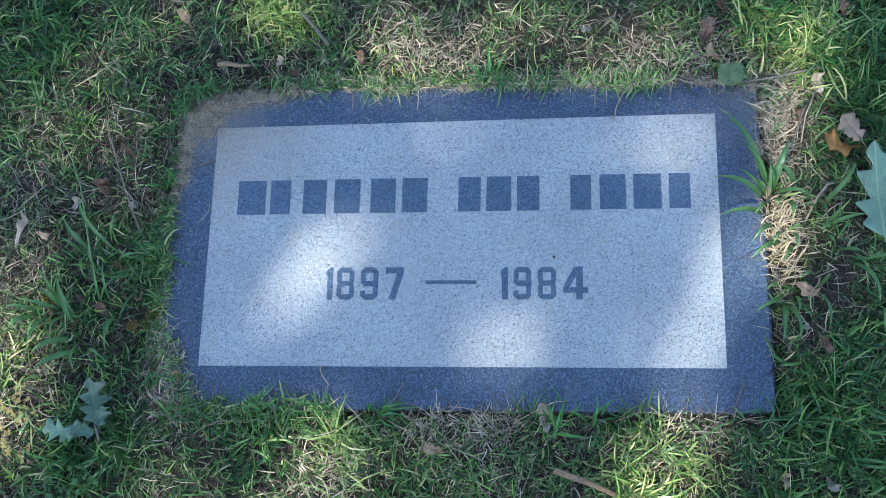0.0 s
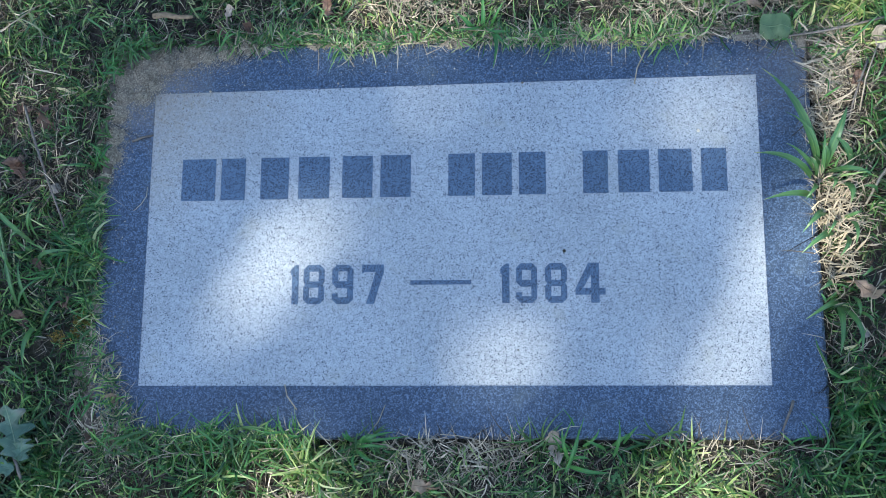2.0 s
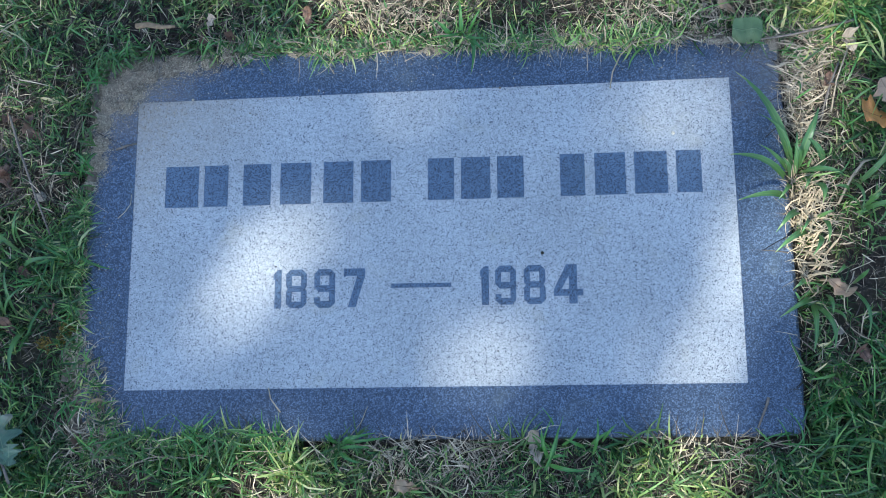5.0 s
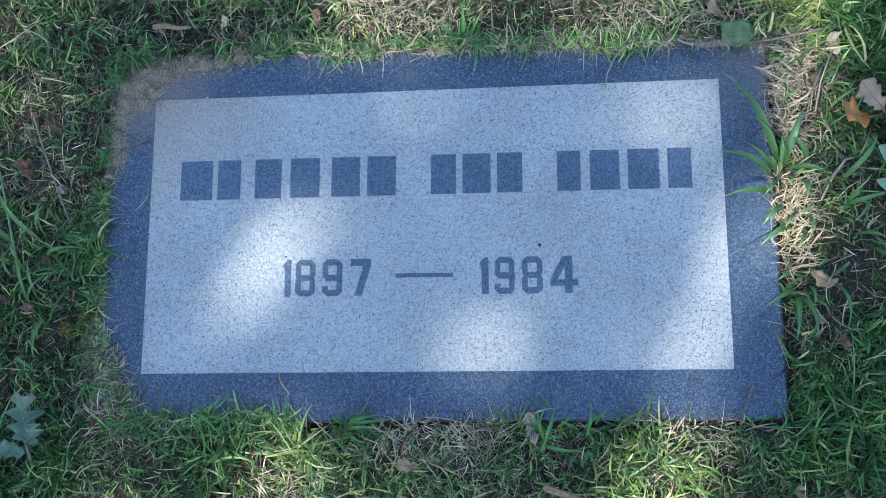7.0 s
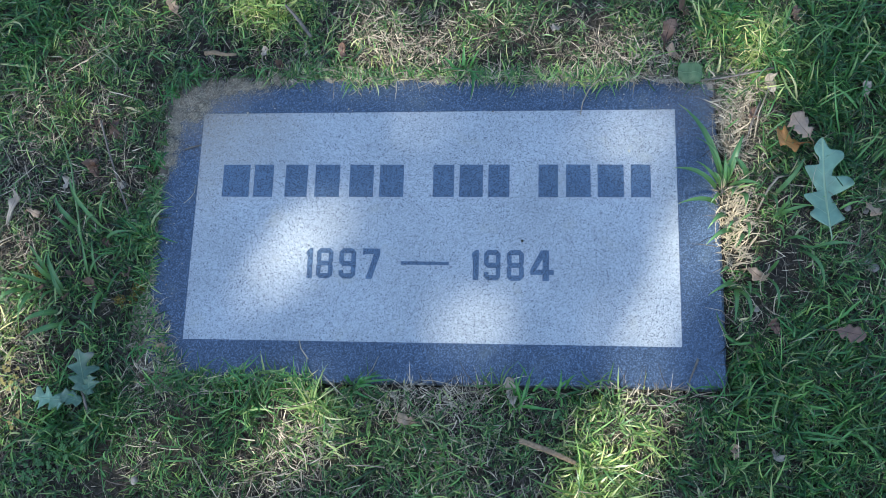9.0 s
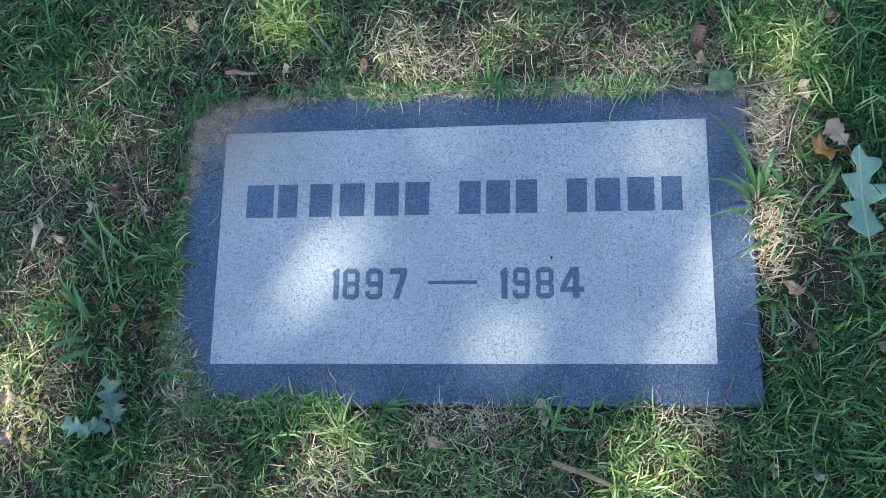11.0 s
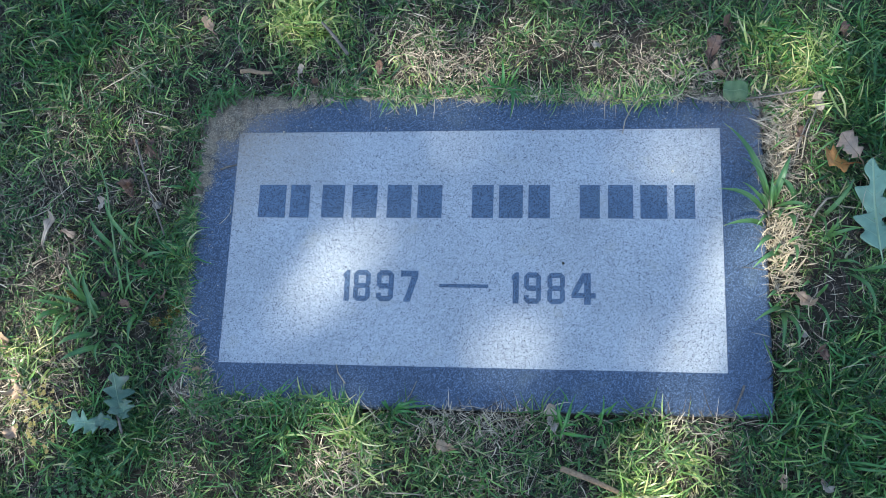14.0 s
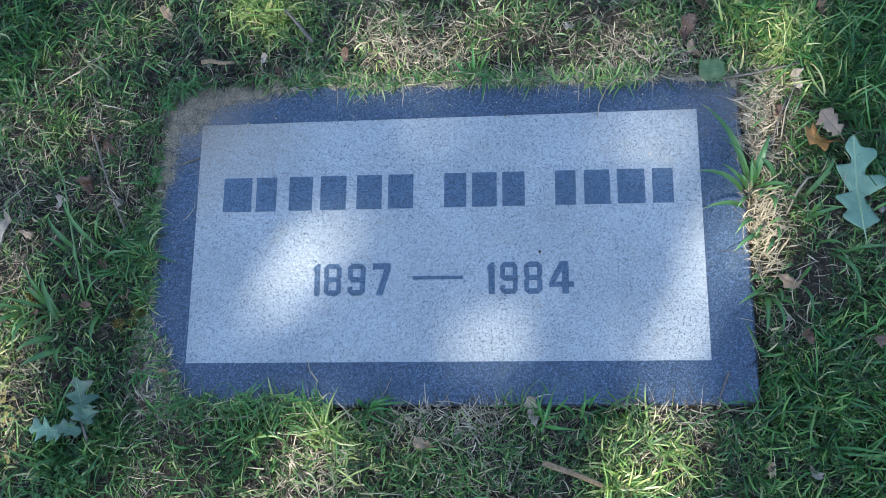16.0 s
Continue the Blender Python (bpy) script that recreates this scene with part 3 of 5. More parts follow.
def build_thatch(name, label, mat, n, seed, size0, wide, high, level):
    rng = np.random.default_rng(seed)
    x, y = rng.uniform(-1.0, 1.0, n), rng.uniform(-0.6, 0.9, n)
    bare, f = bareness(x, y), field(x, y, 11)
    density = np.clip(level + 0.42 * f + 0.8 * bare - 0.25 * lushness(x, y), 0.05, 1.0) * near_view(x, y)
    keep = (rng.random(n) < density) & ~over_stone(x, y, 0.001)
    keep &= ~((np.hypot(x - 0.443, (y - 0.1) * 0.75) < 0.07) & (rng.random(n) < 0.82))
    x, y = x[keep], y[keep]
    m = len(x)
    root = np.stack([x, y, soil_z(x, y) + np.abs(rng.normal(high * 0.5, high, m))], 1)
    length = np.clip(rng.lognormal(np.log(size0), 0.5, m), 0.004, 0.06)
    me = ribbons(name, root, rng.uniform(0, 2 * np.pi, m), length, np.clip(rng.normal(wide, wide * 0.35, m), 0.0004, 0.002),
                 rng.normal(0.15, 0.3, m), rng.normal(0.25, 0.4, m), mat, rng.normal(0, 0.7, m), rng.normal(0, 0.11, m), (0.7, 1.0, 0.85, 0.5))
    thing(name, me, label, "dry grass", kind="stuff")


STRAW_MATS = ((0.376, 0.3, 0.012, 170), (0.383, 0.335, 0.013, 150), (0.4, 0.345, 0.012, 90), (0.372, 0.272, 0.009, 120), (0.395, 0.315, 0.014, 80), (-0.018, -0.06, 0.014, 60), (0.016, -0.06, 0.016, 80), (0.055, -0.06, 0.014, 80), (-0.06, -0.06, 0.014, 45), (-0.035, -0.07, 0.02, 40),
    (-0.336, -0.035, 0.011, 70), (-0.343, -0.048, 0.012, 80), (-0.352, -0.01, 0.01, 50), (0.29, 0.385, 0.03, 200), (0.24, 0.39, 0.03, 150), (0.29, -0.066, 0.02, 60), (-0.56, -0.05, 0.03, 140), (-0.15, -0.12, 0.025, 170), (-0.17, -0.155, 0.02, 90), (0.0, -0.15, 0.03, 100),
    (-0.05, 0.39, 0.028, 200), (0.0, 0.4, 0.03, 190), (-0.08, 0.42, 0.03, 120), (0.08, 0.364, 0.007, 45), (0.13, 0.363, 0.007, 55), (0.17, 0.362, 0.008, 55), (0.21, 0.363, 0.008, 55), (0.25, 0.363, 0.007, 55), (-0.2, 0.362, 0.01, 50))


def build_straw_mats():
    """Bleached dead grass matted together where the lawn has died back."""
    rng = np.random.default_rng(61)
    spot = np.repeat(np.array(STRAW_MATS)[:, :3], [q[3] for q in STRAW_MATS], axis=0)
    m = len(spot)
    x, y = rng.normal(spot[:, 0], spot[:, 2]), rng.normal(spot[:, 1], spot[:, 2])
    keep = ~over_stone(x, y, 0.001) | ((x < -0.32) & (y < -0.02) & (x + y < -0.365)) | (y > 0.346)
    x, y = x[keep], y[keep]
    m = len(x)
    root = np.stack([x, y, np.where(over_stone(x, y), 0.001, soil_z(x, y) + 0.005) + rng.uniform(0, 0.009, m)], 1)
    me = ribbons("bleached_straw", root, rng.uniform(0, 2 * np.pi, m), np.clip(rng.lognormal(np.log(0.015), 0.45, m), 0.005, 0.04), np.clip(rng.normal(0.001, 0.0004, m), 0.0005, 0.002), rng.normal(0.15, 0.3, m), rng.normal(0.3, 0.4, m), STRAW, rng.normal(0, 0.6, m), rng.normal(0, 0.2, m))
    thing("bleached_straw", me, "matted bleached straw where the grass died back", "dry grass", kind="stuff")


def build_lawn():
    build_grass("lawn_grass", "patchy green lawn grass in short overlapping blades", GREEN, 185000, 7, 0.0185, 0.0016, 0.62, 1.0, 0.52, 0.5, -1)
    build_grass("lush_grass", "thicker deep green patches of lawn grass", GREEN_LUSH, 165000, 17, 0.0235, 0.002, 0.68, 1.0, 0.6, 0.35, 1)
    build_grass("sunlit_grass", "thick, partly dry lawn grass, coloured brighter yellow-green in the sun patches", GREEN_SUNNED, 240000, 27, 0.0205, 0.0018, 0.65, 0.5, 0.6, 0.3, 2)
    build_grass("fine_grass", "fine dark green undergrowth of the lawn", GREEN_FINE, 150000, 8, 0.0135, 0.0012, 0.55, 0.45, 0.7, 0.3)
    build_outer_lawn()
    build_fringe()
    build_straw_mats()
    build_thatch("dry_thatch", "dry beige straw and dead grass lying between shoots", STRAW, 230000, 9, 0.0155, 0.00075, 0.007, 0.24)
    build_thatch("dead_thatch", "grey-brown rotted thatch covering the soil", THATCH, 170000, 10, 0.017, 0.001, 0.004, 0.8)


build_lawn()

# ---- sandy dirt over the stone's rim ----
CORNER = ((-0.358, 0.215, 0.006), (-0.352, 0.236, 0.009), (-0.349, 0.258, 0.009), (-0.348, 0.282, 0.009), (-0.342, 0.304, 0.011), (-0.324, 0.325, 0.011), (-0.3, 0.336, 0.011), (-0.277, 0.341, 0.01), (-0.256, 0.345, 0.009), (-0.236, 0.347, 0.009), (-0.215, 0.353, 0.007), (-0.2, 0.357, 0.006), (-0.342, 0.32, 0.012), (-0.32, 0.337, 0.012), (-0.3, 0.344, 0.01), (-0.27, 0.35, 0.009), (-0.322, 0.302, 0.007), (-0.312, 0.314, 0.006))
TOP_RIM = tuple((-0.18 + 0.009 * k, 0.358 + 0.004 * math.sin(k * 0.83) * math.sin(k * 0.31 + 1), 0.0055 + 0.006 * math.sin(k * 0.57) ** 2 * math.sin(k * 0.21) ** 2) for k in range(62))
LEFT_RIM = tuple((-0.365 + 0.004 * math.sin(k * 1.7), -0.03 + 0.0215 * k, 0.005 + 0.006 * math.sin(k * 2.3) ** 2) for k in range(11))
CORNER_SOIL = tuple((-0.362 + 0.004 * math.sin(k * 0.9), 0.2 + 0.011 * k, 0.004 + 0.004 * math.sin(k * 0.8) ** 2) for k in range(13)) + tuple((-0.338 + 0.011 * k, 0.36 + 0.003 * math.sin(k * 0.9), 0.004 + 0.004 * math.sin(k * 0.7) ** 2) for k in range(13)) + ((-0.353, 0.338, 0.012), (-0.34, 0.35, 0.012), (-0.356, -0.04, 0.012), (-0.36, -0.02, 0.008), (-0.342, -0.049, 0.008))
RIGHT_CORNER = ((0.362, 0.352, 0.016), (0.366, 0.325, 0.010), (0.338, 0.362, 0.012), (0.366, 0.30, 0.007))


def drift_height(x, y, spine, seed, peak):
    d = np.full(x.shape, 9.0)
    for px, py, r in spine:
        d = np.minimum(d, np.hypot(x - px, y - py) / r)
    n = field(x * 3, y * 3, seed) * 0.45 + field(x * 9, y * 9, seed + 3) * 0.35 + field(x * 22, y * 22, seed + 5) * 0.5 + field(x * 60, y * 60, seed + 9) * 0.4
    h = peak * (1 - d) + 0.0034 * n
    return d, np.maximum(np.where(h < 0, h * 1.6, h), -0.012)


def build_drift(label, spine, seed, peak, mat, sink=0.003, step=0.0025):
    """A low drift of dirt: thick off the stone, thinning out ragged over it."""
    xs, ys = [p[0] for p in spine], [p[1] for p in spine]
    ax, ay = np.arange(min(xs) - 0.05, max(xs) + 0.05, step), np.arange(min(ys) - 0.05, max(ys) + 0.05, step)
    gx, gy = np.meshgrid(ax, ay, indexing="ij")
    d, h = drift_height(gx, gy, spine, seed, peak)
    h = h + np.random.default_rng(seed).normal(0, 0.00035, h.shape)
    h = np.where(over_stone(gx, gy, -0.001), h, np.maximum(h - sink, soil_z(gx, gy) - 0.004))
    i = np.arange(gx.size).reshape(gx.shape)
    faces = np.stack([i[:-1, :-1].ravel(), i[1:, :-1].ravel(), i[1:, 1:].ravel(), i[:-1, 1:].ravel()], 1)
    ok = (d.ravel()[faces] < 1.9).any(1)
    verts = np.stack([gx.ravel(), gy.ravel(), h.ravel()], 1)
    used, inverse = np.unique(faces[ok].ravel(), return_inverse=True)
    me = solid("dirt_drift", verts[used].tolist(), inverse.reshape(-1, 4).tolist(), mat)
    thing("dirt_drift", me, label, "dirt", kind="stuff")


def build_grains():
    """Loose grains, thick on the drifts and sparse over the border."""
    rng = np.random.default_rng(21)
    octa = np.array([(1, 0, 0), (-1, 0, 0), (0, 1, 0), (0, -1, 0), (0, 0, 1), (0, 0, -1)], dtype=float)
    tri = np.array([(0, 2, 4), (2, 1, 4), (1, 3, 4), (3, 0, 4), (2, 0, 5), (1, 2, 5), (3, 1, 5), (0, 3, 5)])
    spots = []
    for spine, count in ((CORNER, 26000), (TOP_RIM, 5200), (LEFT_RIM, 900), (RIGHT_CORNER, 900)):
        sp = np.array(spine)[rng.integers(len(spine), size=count)]
        spots.append(np.stack([rng.normal(sp[:, 0], sp[:, 2] * 0.85), rng.normal(sp[:, 1], sp[:, 2] * 0.85)], 1))
    spots.append(np.stack([rng.uniform(-0.36, 0.36, 900), STONE_Y1 - np.abs(rng.normal(0, 0.022, 900))], 1))
    spots.append(np.stack([-0.335 + np.abs(rng.normal(0, 0.03, 700)), 0.335 - np.abs(rng.normal(0, 0.03, 700))], 1))
    spots.append(np.stack([-STONE_X + np.abs(rng.normal(0, 0.02, 350)), rng.uniform(-0.04, 0.34, 350)], 1))
    xy = np.concatenate(spots)
    z = np.where(over_stone(xy[:, 0], xy[:, 1]), 0.0, soil_z(xy[:, 0], xy[:, 1]))
    for spine, seed, peak in ((CORNER, 5, 0.0055), (TOP_RIM, 15, 0.004), (LEFT_RIM, 25, 0.004), (RIGHT_CORNER, 35, 0.004)):
        z = np.maximum(z, drift_height(xy[:, 0], xy[:, 1], spine, seed, peak)[1] - np.where(over_stone(xy[:, 0], xy[:, 1], -0.001), 0, 0.003))
    r = np.minimum(0.0017, rng.lognormal(np.log(0.00042), 0.4, len(xy)))
    r[-1950:] *= 1.3
    verts = octa[None] * rng.uniform(0.6, 1.2, (len(xy), 6, 3)) * r[:, None, None] + np.concatenate([xy, (z + r * 0.4)[:, None]], 1)[:, None]
    faces = (tri[None] + (np.arange(len(xy)) * 6)[:, None, None]).reshape(-1, 3)
    me = solid("sand_grains", verts.reshape(-1, 3).tolist(), faces.tolist(), GRAIN, smooth=False)
    thing("sand_grains", me, "loose pale sand grains strewn along the stone's border", "sand", kind="stuff")


build_drift("drift of pale sandy dirt over the stone's corner", CORNER, 5, 0.0055, SAND, 0.009)
build_drift("ragged rim of sandy dirt along the stone", TOP_RIM, 15, 0.004, SAND, 0.009)
build_drift("thin rim of brown dirt beside the stone", LEFT_RIM, 25, 0.004, SAND, 0.009)
build_drift("dark crumbly soil around the stone's corner", CORNER_SOIL, 45, 0.0062, EARTH, 0.009)
build_drift("thin patch of dirt on the stone's corner", RIGHT_CORNER, 35, 0.004, SAND, 0.008)
build_grains()


def build_crumbs():
    """Crumbs of soil and litter over the bare places."""
    rng = np.random.default_rng(77)
    n = 26000
    x, y = rng.uniform(-0.7, 0.7, n), rng.uniform(-0.28, 0.56, n)
    keep = (rng.random(n) < 0.12 + 0.8 * bareness(x, y)) & ~over_stone(x, y, 0.001)
    x, y = x[keep], y[keep]
    octa = np.array([(1, 0, 0), (-1, 0, 0), (0, 1, 0), (0, -1, 0), (0, 0, 1), (0, 0, -1)], dtype=float)
    tri = np.array([(0, 2, 4), (2, 1, 4), (1, 3, 4), (3, 0, 4), (2, 0, 5), (1, 2, 5), (3, 1, 5), (0, 3, 5)])
    size = np.clip(rng.lognormal(np.log(0.0012), 0.5, len(x)), 0.0005, 0.004)
    centre = np.stack([x, y, soil_z(x, y) + size * 0.3], 1)
    verts = octa[None] * rng.uniform(0.5, 1.3, (len(x), 6, 3)) * size[:, None, None] + centre[:, None]
    faces = (tri[None] + (np.arange(len(x)) * 6)[:, None, None]).reshape(-1, 3)
    me = solid("soil_crumbs", verts.reshape(-1, 3).tolist(), faces.tolist(), CRUMB, smooth=False)
    thing("soil_crumbs", me, "crumbs of brown soil and litter on bare patches", "soil", kind="stuff")


build_crumbs()

# ---- broad-leaved grass weeds ----
def blade_mesh(name, root, tip, width, arch, mat, curl=0.0, folds=7):
    """One folded, arching blade from root to tip."""
    root, tip = Vector(root), Vector(tip)
    flat = Vector((tip.x - root.x, tip.y - root.y, 0))
    side = Vector((-flat.y, flat.x, 0)).normalized()
    verts, uvs, faces = [], [], []
    for k in range(folds + 1):
        s = k / folds
        c = root.lerp(tip, s) + Vector((0, 0, arch * 4 * s * (1 - s))) + side * curl * math.sin(s * math.pi)
        w = width * 0.5 * min(1.0, 0.5 + 2.2 * s) * (1 - s ** 1.8) * (1 + 0.06 * math.sin(9 * s + 400 * root.x)) + 0.00015
        for u, dz in ((-1, 0.34 + 0.12 * math.sin(7 * s + 300 * root.y)), (0, -0.2), (1, 0.3 + 0.14 * math.sin(8 * s + 500 * root.x))):
            verts.append(c + side * u * w + Vector((0, 0, dz * w)))
            uvs.append((0.5 + 0.5 * u, s))
        if k:
            o = 3 * k - 3
            faces += [(o, o + 1, o + 4, o + 3), (o + 1, o + 2, o + 5, o + 4)]
    return solid(name, verts, faces, mat, uvs)


def weed(name, label, base, tips, widths, mat=None, spread=0.006, lift=0.02, seed=1):
    rng = random.Random(seed)
    ob = tagged(new(name), label, "weed")
    for k, (tx, ty) in enumerate(tips):
        bx, by = base[0] + rng.uniform(-spread, spread), base[1] + rng.uniform(-spread, spread)
        bz = 0.002 if over_stone(bx, by) else float(soil_z(np.array(bx), np.array(by))) - 0.001
        reach = math.dist((bx, by), (tx, ty))
        tz = rng.uniform(0.004, 0.02)
        w = widths[k % len(widths)] * rng.uniform(0.85, 1.1)
        me = blade_mesh("leaf_blade", (bx, by, bz), (tx, ty, tz), w, lift * rng.uniform(0.5, 1.0) + reach * 0.1, mat or WEED, rng.uniform(-0.15, 0.15) * reach)
        part("leaf_blade", me, ob)
    return ob


def clump(name, label, blades, stalks=(), dead=(), mat=None, seed=1):
    """A weed whose blades each have their own foot (x, y), tip (x, y) and width."""
    rng = random.Random(seed)
    ob = tagged(new(name), label, "weed")
    for x0, y0, x1, y1, w in blades:
        z0 = float(soil_z(np.array(x0), np.array(y0)))
        reach = math.dist((x0, y0), (x1, y1))
        me = blade_mesh("leaf_blade", (x0, y0, min(z0 + 0.002, 0.0) if abs(x0) > 0.36 else 0.003), (x1, y1, rng.uniform(0.014, 0.022)), w, 0.014 + reach * rng.uniform(0.08, 0.16), mat or WEED, rng.uniform(-0.1, 0.1) * reach)
        part("leaf_blade", me, ob)
    for x, y, n in dead:
        z0 = float(soil_z(np.array(x), np.array(y)))
        for _ in range(n):
            a, q = rng.uniform(0, 6.28), rng.uniform(0.012, 0.04)
            b0 = (x + rng.gauss(0, 0.007), y + rng.gauss(0, 0.013), z0)
            if b0[0] + q * math.cos(a) < STONE_X - 0.012:
                a = math.pi - a
            part("dead_blade", blade_mesh("dead_blade", b0, (b0[0] + q * math.cos(a), b0[1] + q * math.sin(a), rng.uniform(-0.002, 0.014)), rng.uniform(0.0007, 0.0016), 0.008, BLEACHED, rng.uniform(-0.3, 0.3) * q, 4), ob, "dry straw-coloured blade")
    for path in stalks:
        pts = [(x, y, z) for x, y, z in path]
        v, f = tube(pts, [0.0016 - 0.0009 * i / (len(pts) - 1) for i in range(len(pts))], 6)
        part("stalk", solid("stalk", v, f, WEED), ob, "thin pale seed stalk")
    return ob


clump("crabgrass_clump", "broad-bladed green crabgrass clump at the stone's edge",
      ((0.368, 0.213, 0.31, 0.313, 0.0096), (0.366, 0.207, 0.33, 0.266, 0.005), (0.364, 0.2, 0.299, 0.226, 0.0085), (0.363, 0.186, 0.305, 0.178, 0.0077), (0.369, 0.213, 0.389, 0.27, 0.0096), (0.365, 0.21, 0.33, 0.235, 0.0056), (0.399, 0.215, 0.375, 0.24, 0.0084),
       (0.374, 0.213, 0.411, 0.2, 0.006), (0.385, 0.203, 0.387, 0.173, 0.0084), (0.364, 0.205, 0.35, 0.22, 0.0056), (0.364, 0.2, 0.344, 0.177, 0.006), (0.369, 0.205, 0.366, 0.246, 0.0043), (0.372, 0.213, 0.361, 0.233, 0.005), (0.378, 0.206, 0.371, 0.188, 0.006)),
      dead=((0.368, 0.19, 60), (0.374, 0.26, 46)), seed=3)
clump("crabgrass_clump", "yellow-green crabgrass shoot in straw beside the stone",
      ((0.371, 0.171, 0.34, 0.145, 0.0076), (0.377, 0.151, 0.337, 0.124, 0.0076), (0.388, 0.148, 0.372, 0.12, 0.006), (0.391, 0.165, 0.389, 0.133, 0.006), (0.379, 0.162, 0.364, 0.143, 0.0046), (0.382, 0.162, 0.397, 0.165, 0.004)),
      dead=((0.372, 0.16, 64), (0.378, 0.13, 50)), seed=8)
clump("crabgrass_clump", "green crabgrass shoot at the edge of bare soil",
      ((0.378, 0.084, 0.338, 0.061, 0.0064), (0.377, 0.081, 0.368, 0.027, 0.0069), (0.379, 0.078, 0.386, 0.029, 0.0069), (0.39, 0.088, 0.388, 0.063, 0.0054), (0.393, 0.073, 0.401, 0.056, 0.0046), (0.415, 0.093, 0.417, 0.038, 0.0046), (0.412, 0.115, 0.392, 0.101, 0.0054),
       (0.368, 0.105, 0.352, 0.088, 0.006), (0.418, 0.098, 0.424, 0.106, 0.0043)), dead=((0.378, 0.09, 14), (0.41, 0.06, 5)), seed=4)
clump("crabgrass_clump", "dark green grass shoot beside the oak leaf",
      ((0.429, 0.198, 0.463, 0.241, 0.0066), (0.421, 0.186, 0.398, 0.189, 0.0054), (0.423, 0.202, 0.424, 0.166, 0.005), (0.428, 0.17, 0.467, 0.176, 0.0058), (0.431, 0.172, 0.443, 0.182, 0.0046), (0.435, 0.17, 0.418, 0.158, 0.004), (0.454, 0.176, 0.435, 0.149, 0.0043)), dead=((0.41, 0.17, 12),), seed=9)
clump("crabgrass_clump", "long-bladed grass runner on bare dark soil",
      ((0.438, 0.141, 0.466, 0.127, 0.0043), (0.438, 0.142, 0.424, 0.153, 0.0043), (0.47, 0.13, 0.522, 0.125, 0.0043), (0.456, 0.128, 0.476, 0.07, 0.0066)), seed=10)
clump("grass_weed", "upright green grass shoot over the stone's front edge",
      ((0.113, -0.07, 0.107, -0.04, 0.0038), (0.111, -0.082, 0.128, -0.031, 0.0028), (0.147, -0.06, 0.128, -0.052, 0.0036), (0.156, -0.067, 0.16, -0.033, 0.0033), (0.154, -0.058, 0.174, -0.044, 0.0036), (0.114, -0.07, 0.133, -0.07, 0.0033), (0.113, -0.076, 0.151, -0.082, 0.0046),
       (0.161, -0.076, 0.158, -0.065, 0.003), (0.127, -0.058, 0.142, -0.042, 0.0033), (0.165, -0.055, 0.178, -0.039, 0.003)), mat=GREEN_LUSH, seed=11)
clump("grass_weed", "mown grass shoot with pale cut tips at the stone",
      ((-0.09, -0.057, -0.051, -0.045, 0.0038), (-0.09, -0.054, -0.038, -0.049, 0.0038), (-0.092, -0.054, -0.102, -0.045, 0.0038), (-0.089, -0.059, -0.055, -0.06, 0.0036), (-0.091, -0.064, -0.086, -0.084, 0.0028), (-0.087, -0.056, -0.07, -0.047, 0.0033), (-0.094, -0.054, -0.098, -0.043, 0.0036),
       (-0.089, -0.061, -0.064, -0.074, 0.0033)), mat=GREEN_LUSH, seed=12)
clump("dallisgrass_clump", "tall green grass weed with long stalk",
      ((-0.459, 0.143, -0.489, 0.182, 0.0064), (-0.432, 0.147, -0.471, 0.210, 0.0056), (-0.427, 0.151, -0.418, 0.193, 0.0032), (-0.435, 0.154, -0.421, 0.181, 0.0036), (-0.427, 0.128, -0.377, 0.134, 0.0054), (-0.469, 0.140, -0.490, 0.154, 0.0048),
       (-0.453, 0.143, -0.431, 0.154, 0.0036), (-0.449, 0.116, -0.455, 0.143, 0.0038), (-0.443, 0.079, -0.448, 0.128, 0.0038), (-0.431, 0.079, -0.432, 0.124, 0.0038), (-0.443, 0.079, -0.407, 0.106, 0.0036)),
      stalks=(((-0.447, 0.095, -0.004), (-0.456, 0.15, 0.014), (-0.472, 0.22, 0.02), (-0.486, 0.255, 0.022), (-0.515, 0.3, 0.018)),), seed=5)
clump("dallisgrass_clump", "low green grass weed with spreading blades",
      ((-0.467, 0.052, -0.487, 0.107, 0.0080), (-0.469, 0.048, -0.481, 0.094, 0.0060), (-0.485, 0.071, -0.508, 0.093, 0.0060), (-0.463, 0.019, -0.504, -0.007, 0.0083), (-0.472, 0.034, -0.510, 0.010, 0.0083), (-0.506, 0.063, -0.515, 0.014, 0.0057), (-0.484, 0.063, -0.489, 0.034, 0.0047),
       (-0.514, 0.066, -0.549, 0.067, 0.0047), (-0.521, 0.063, -0.545, 0.041, 0.0075), (-0.461, 0.030, -0.452, -0.013, 0.0047), (-0.452, 0.019, -0.415, 0.001, 0.0047), (-0.422, 0.064, -0.419, 0.016, 0.0070), (-0.412, 0.016, -0.401, -0.005, 0.0030), (-0.488, 0.070, -0.534, 0.078, 0.0045), (-0.489, 0.074, -0.515, 0.116, 0.0045)), seed=6)
weed("grass_weed", "small rosette of green grass above the stone", (0.036, 0.372),
     ((0.032, 0.402), (0.07, 0.362), (0.043, 0.321), (0.056, 0.39), (0.006, 0.382), (0.018, 0.348), (0.056, 0.346), (0.0, 0.362)), (0.0055, 0.004, 0.0062, 0.0035), GREEN_LUSH, spread=0.011, lift=0.012, seed=7)
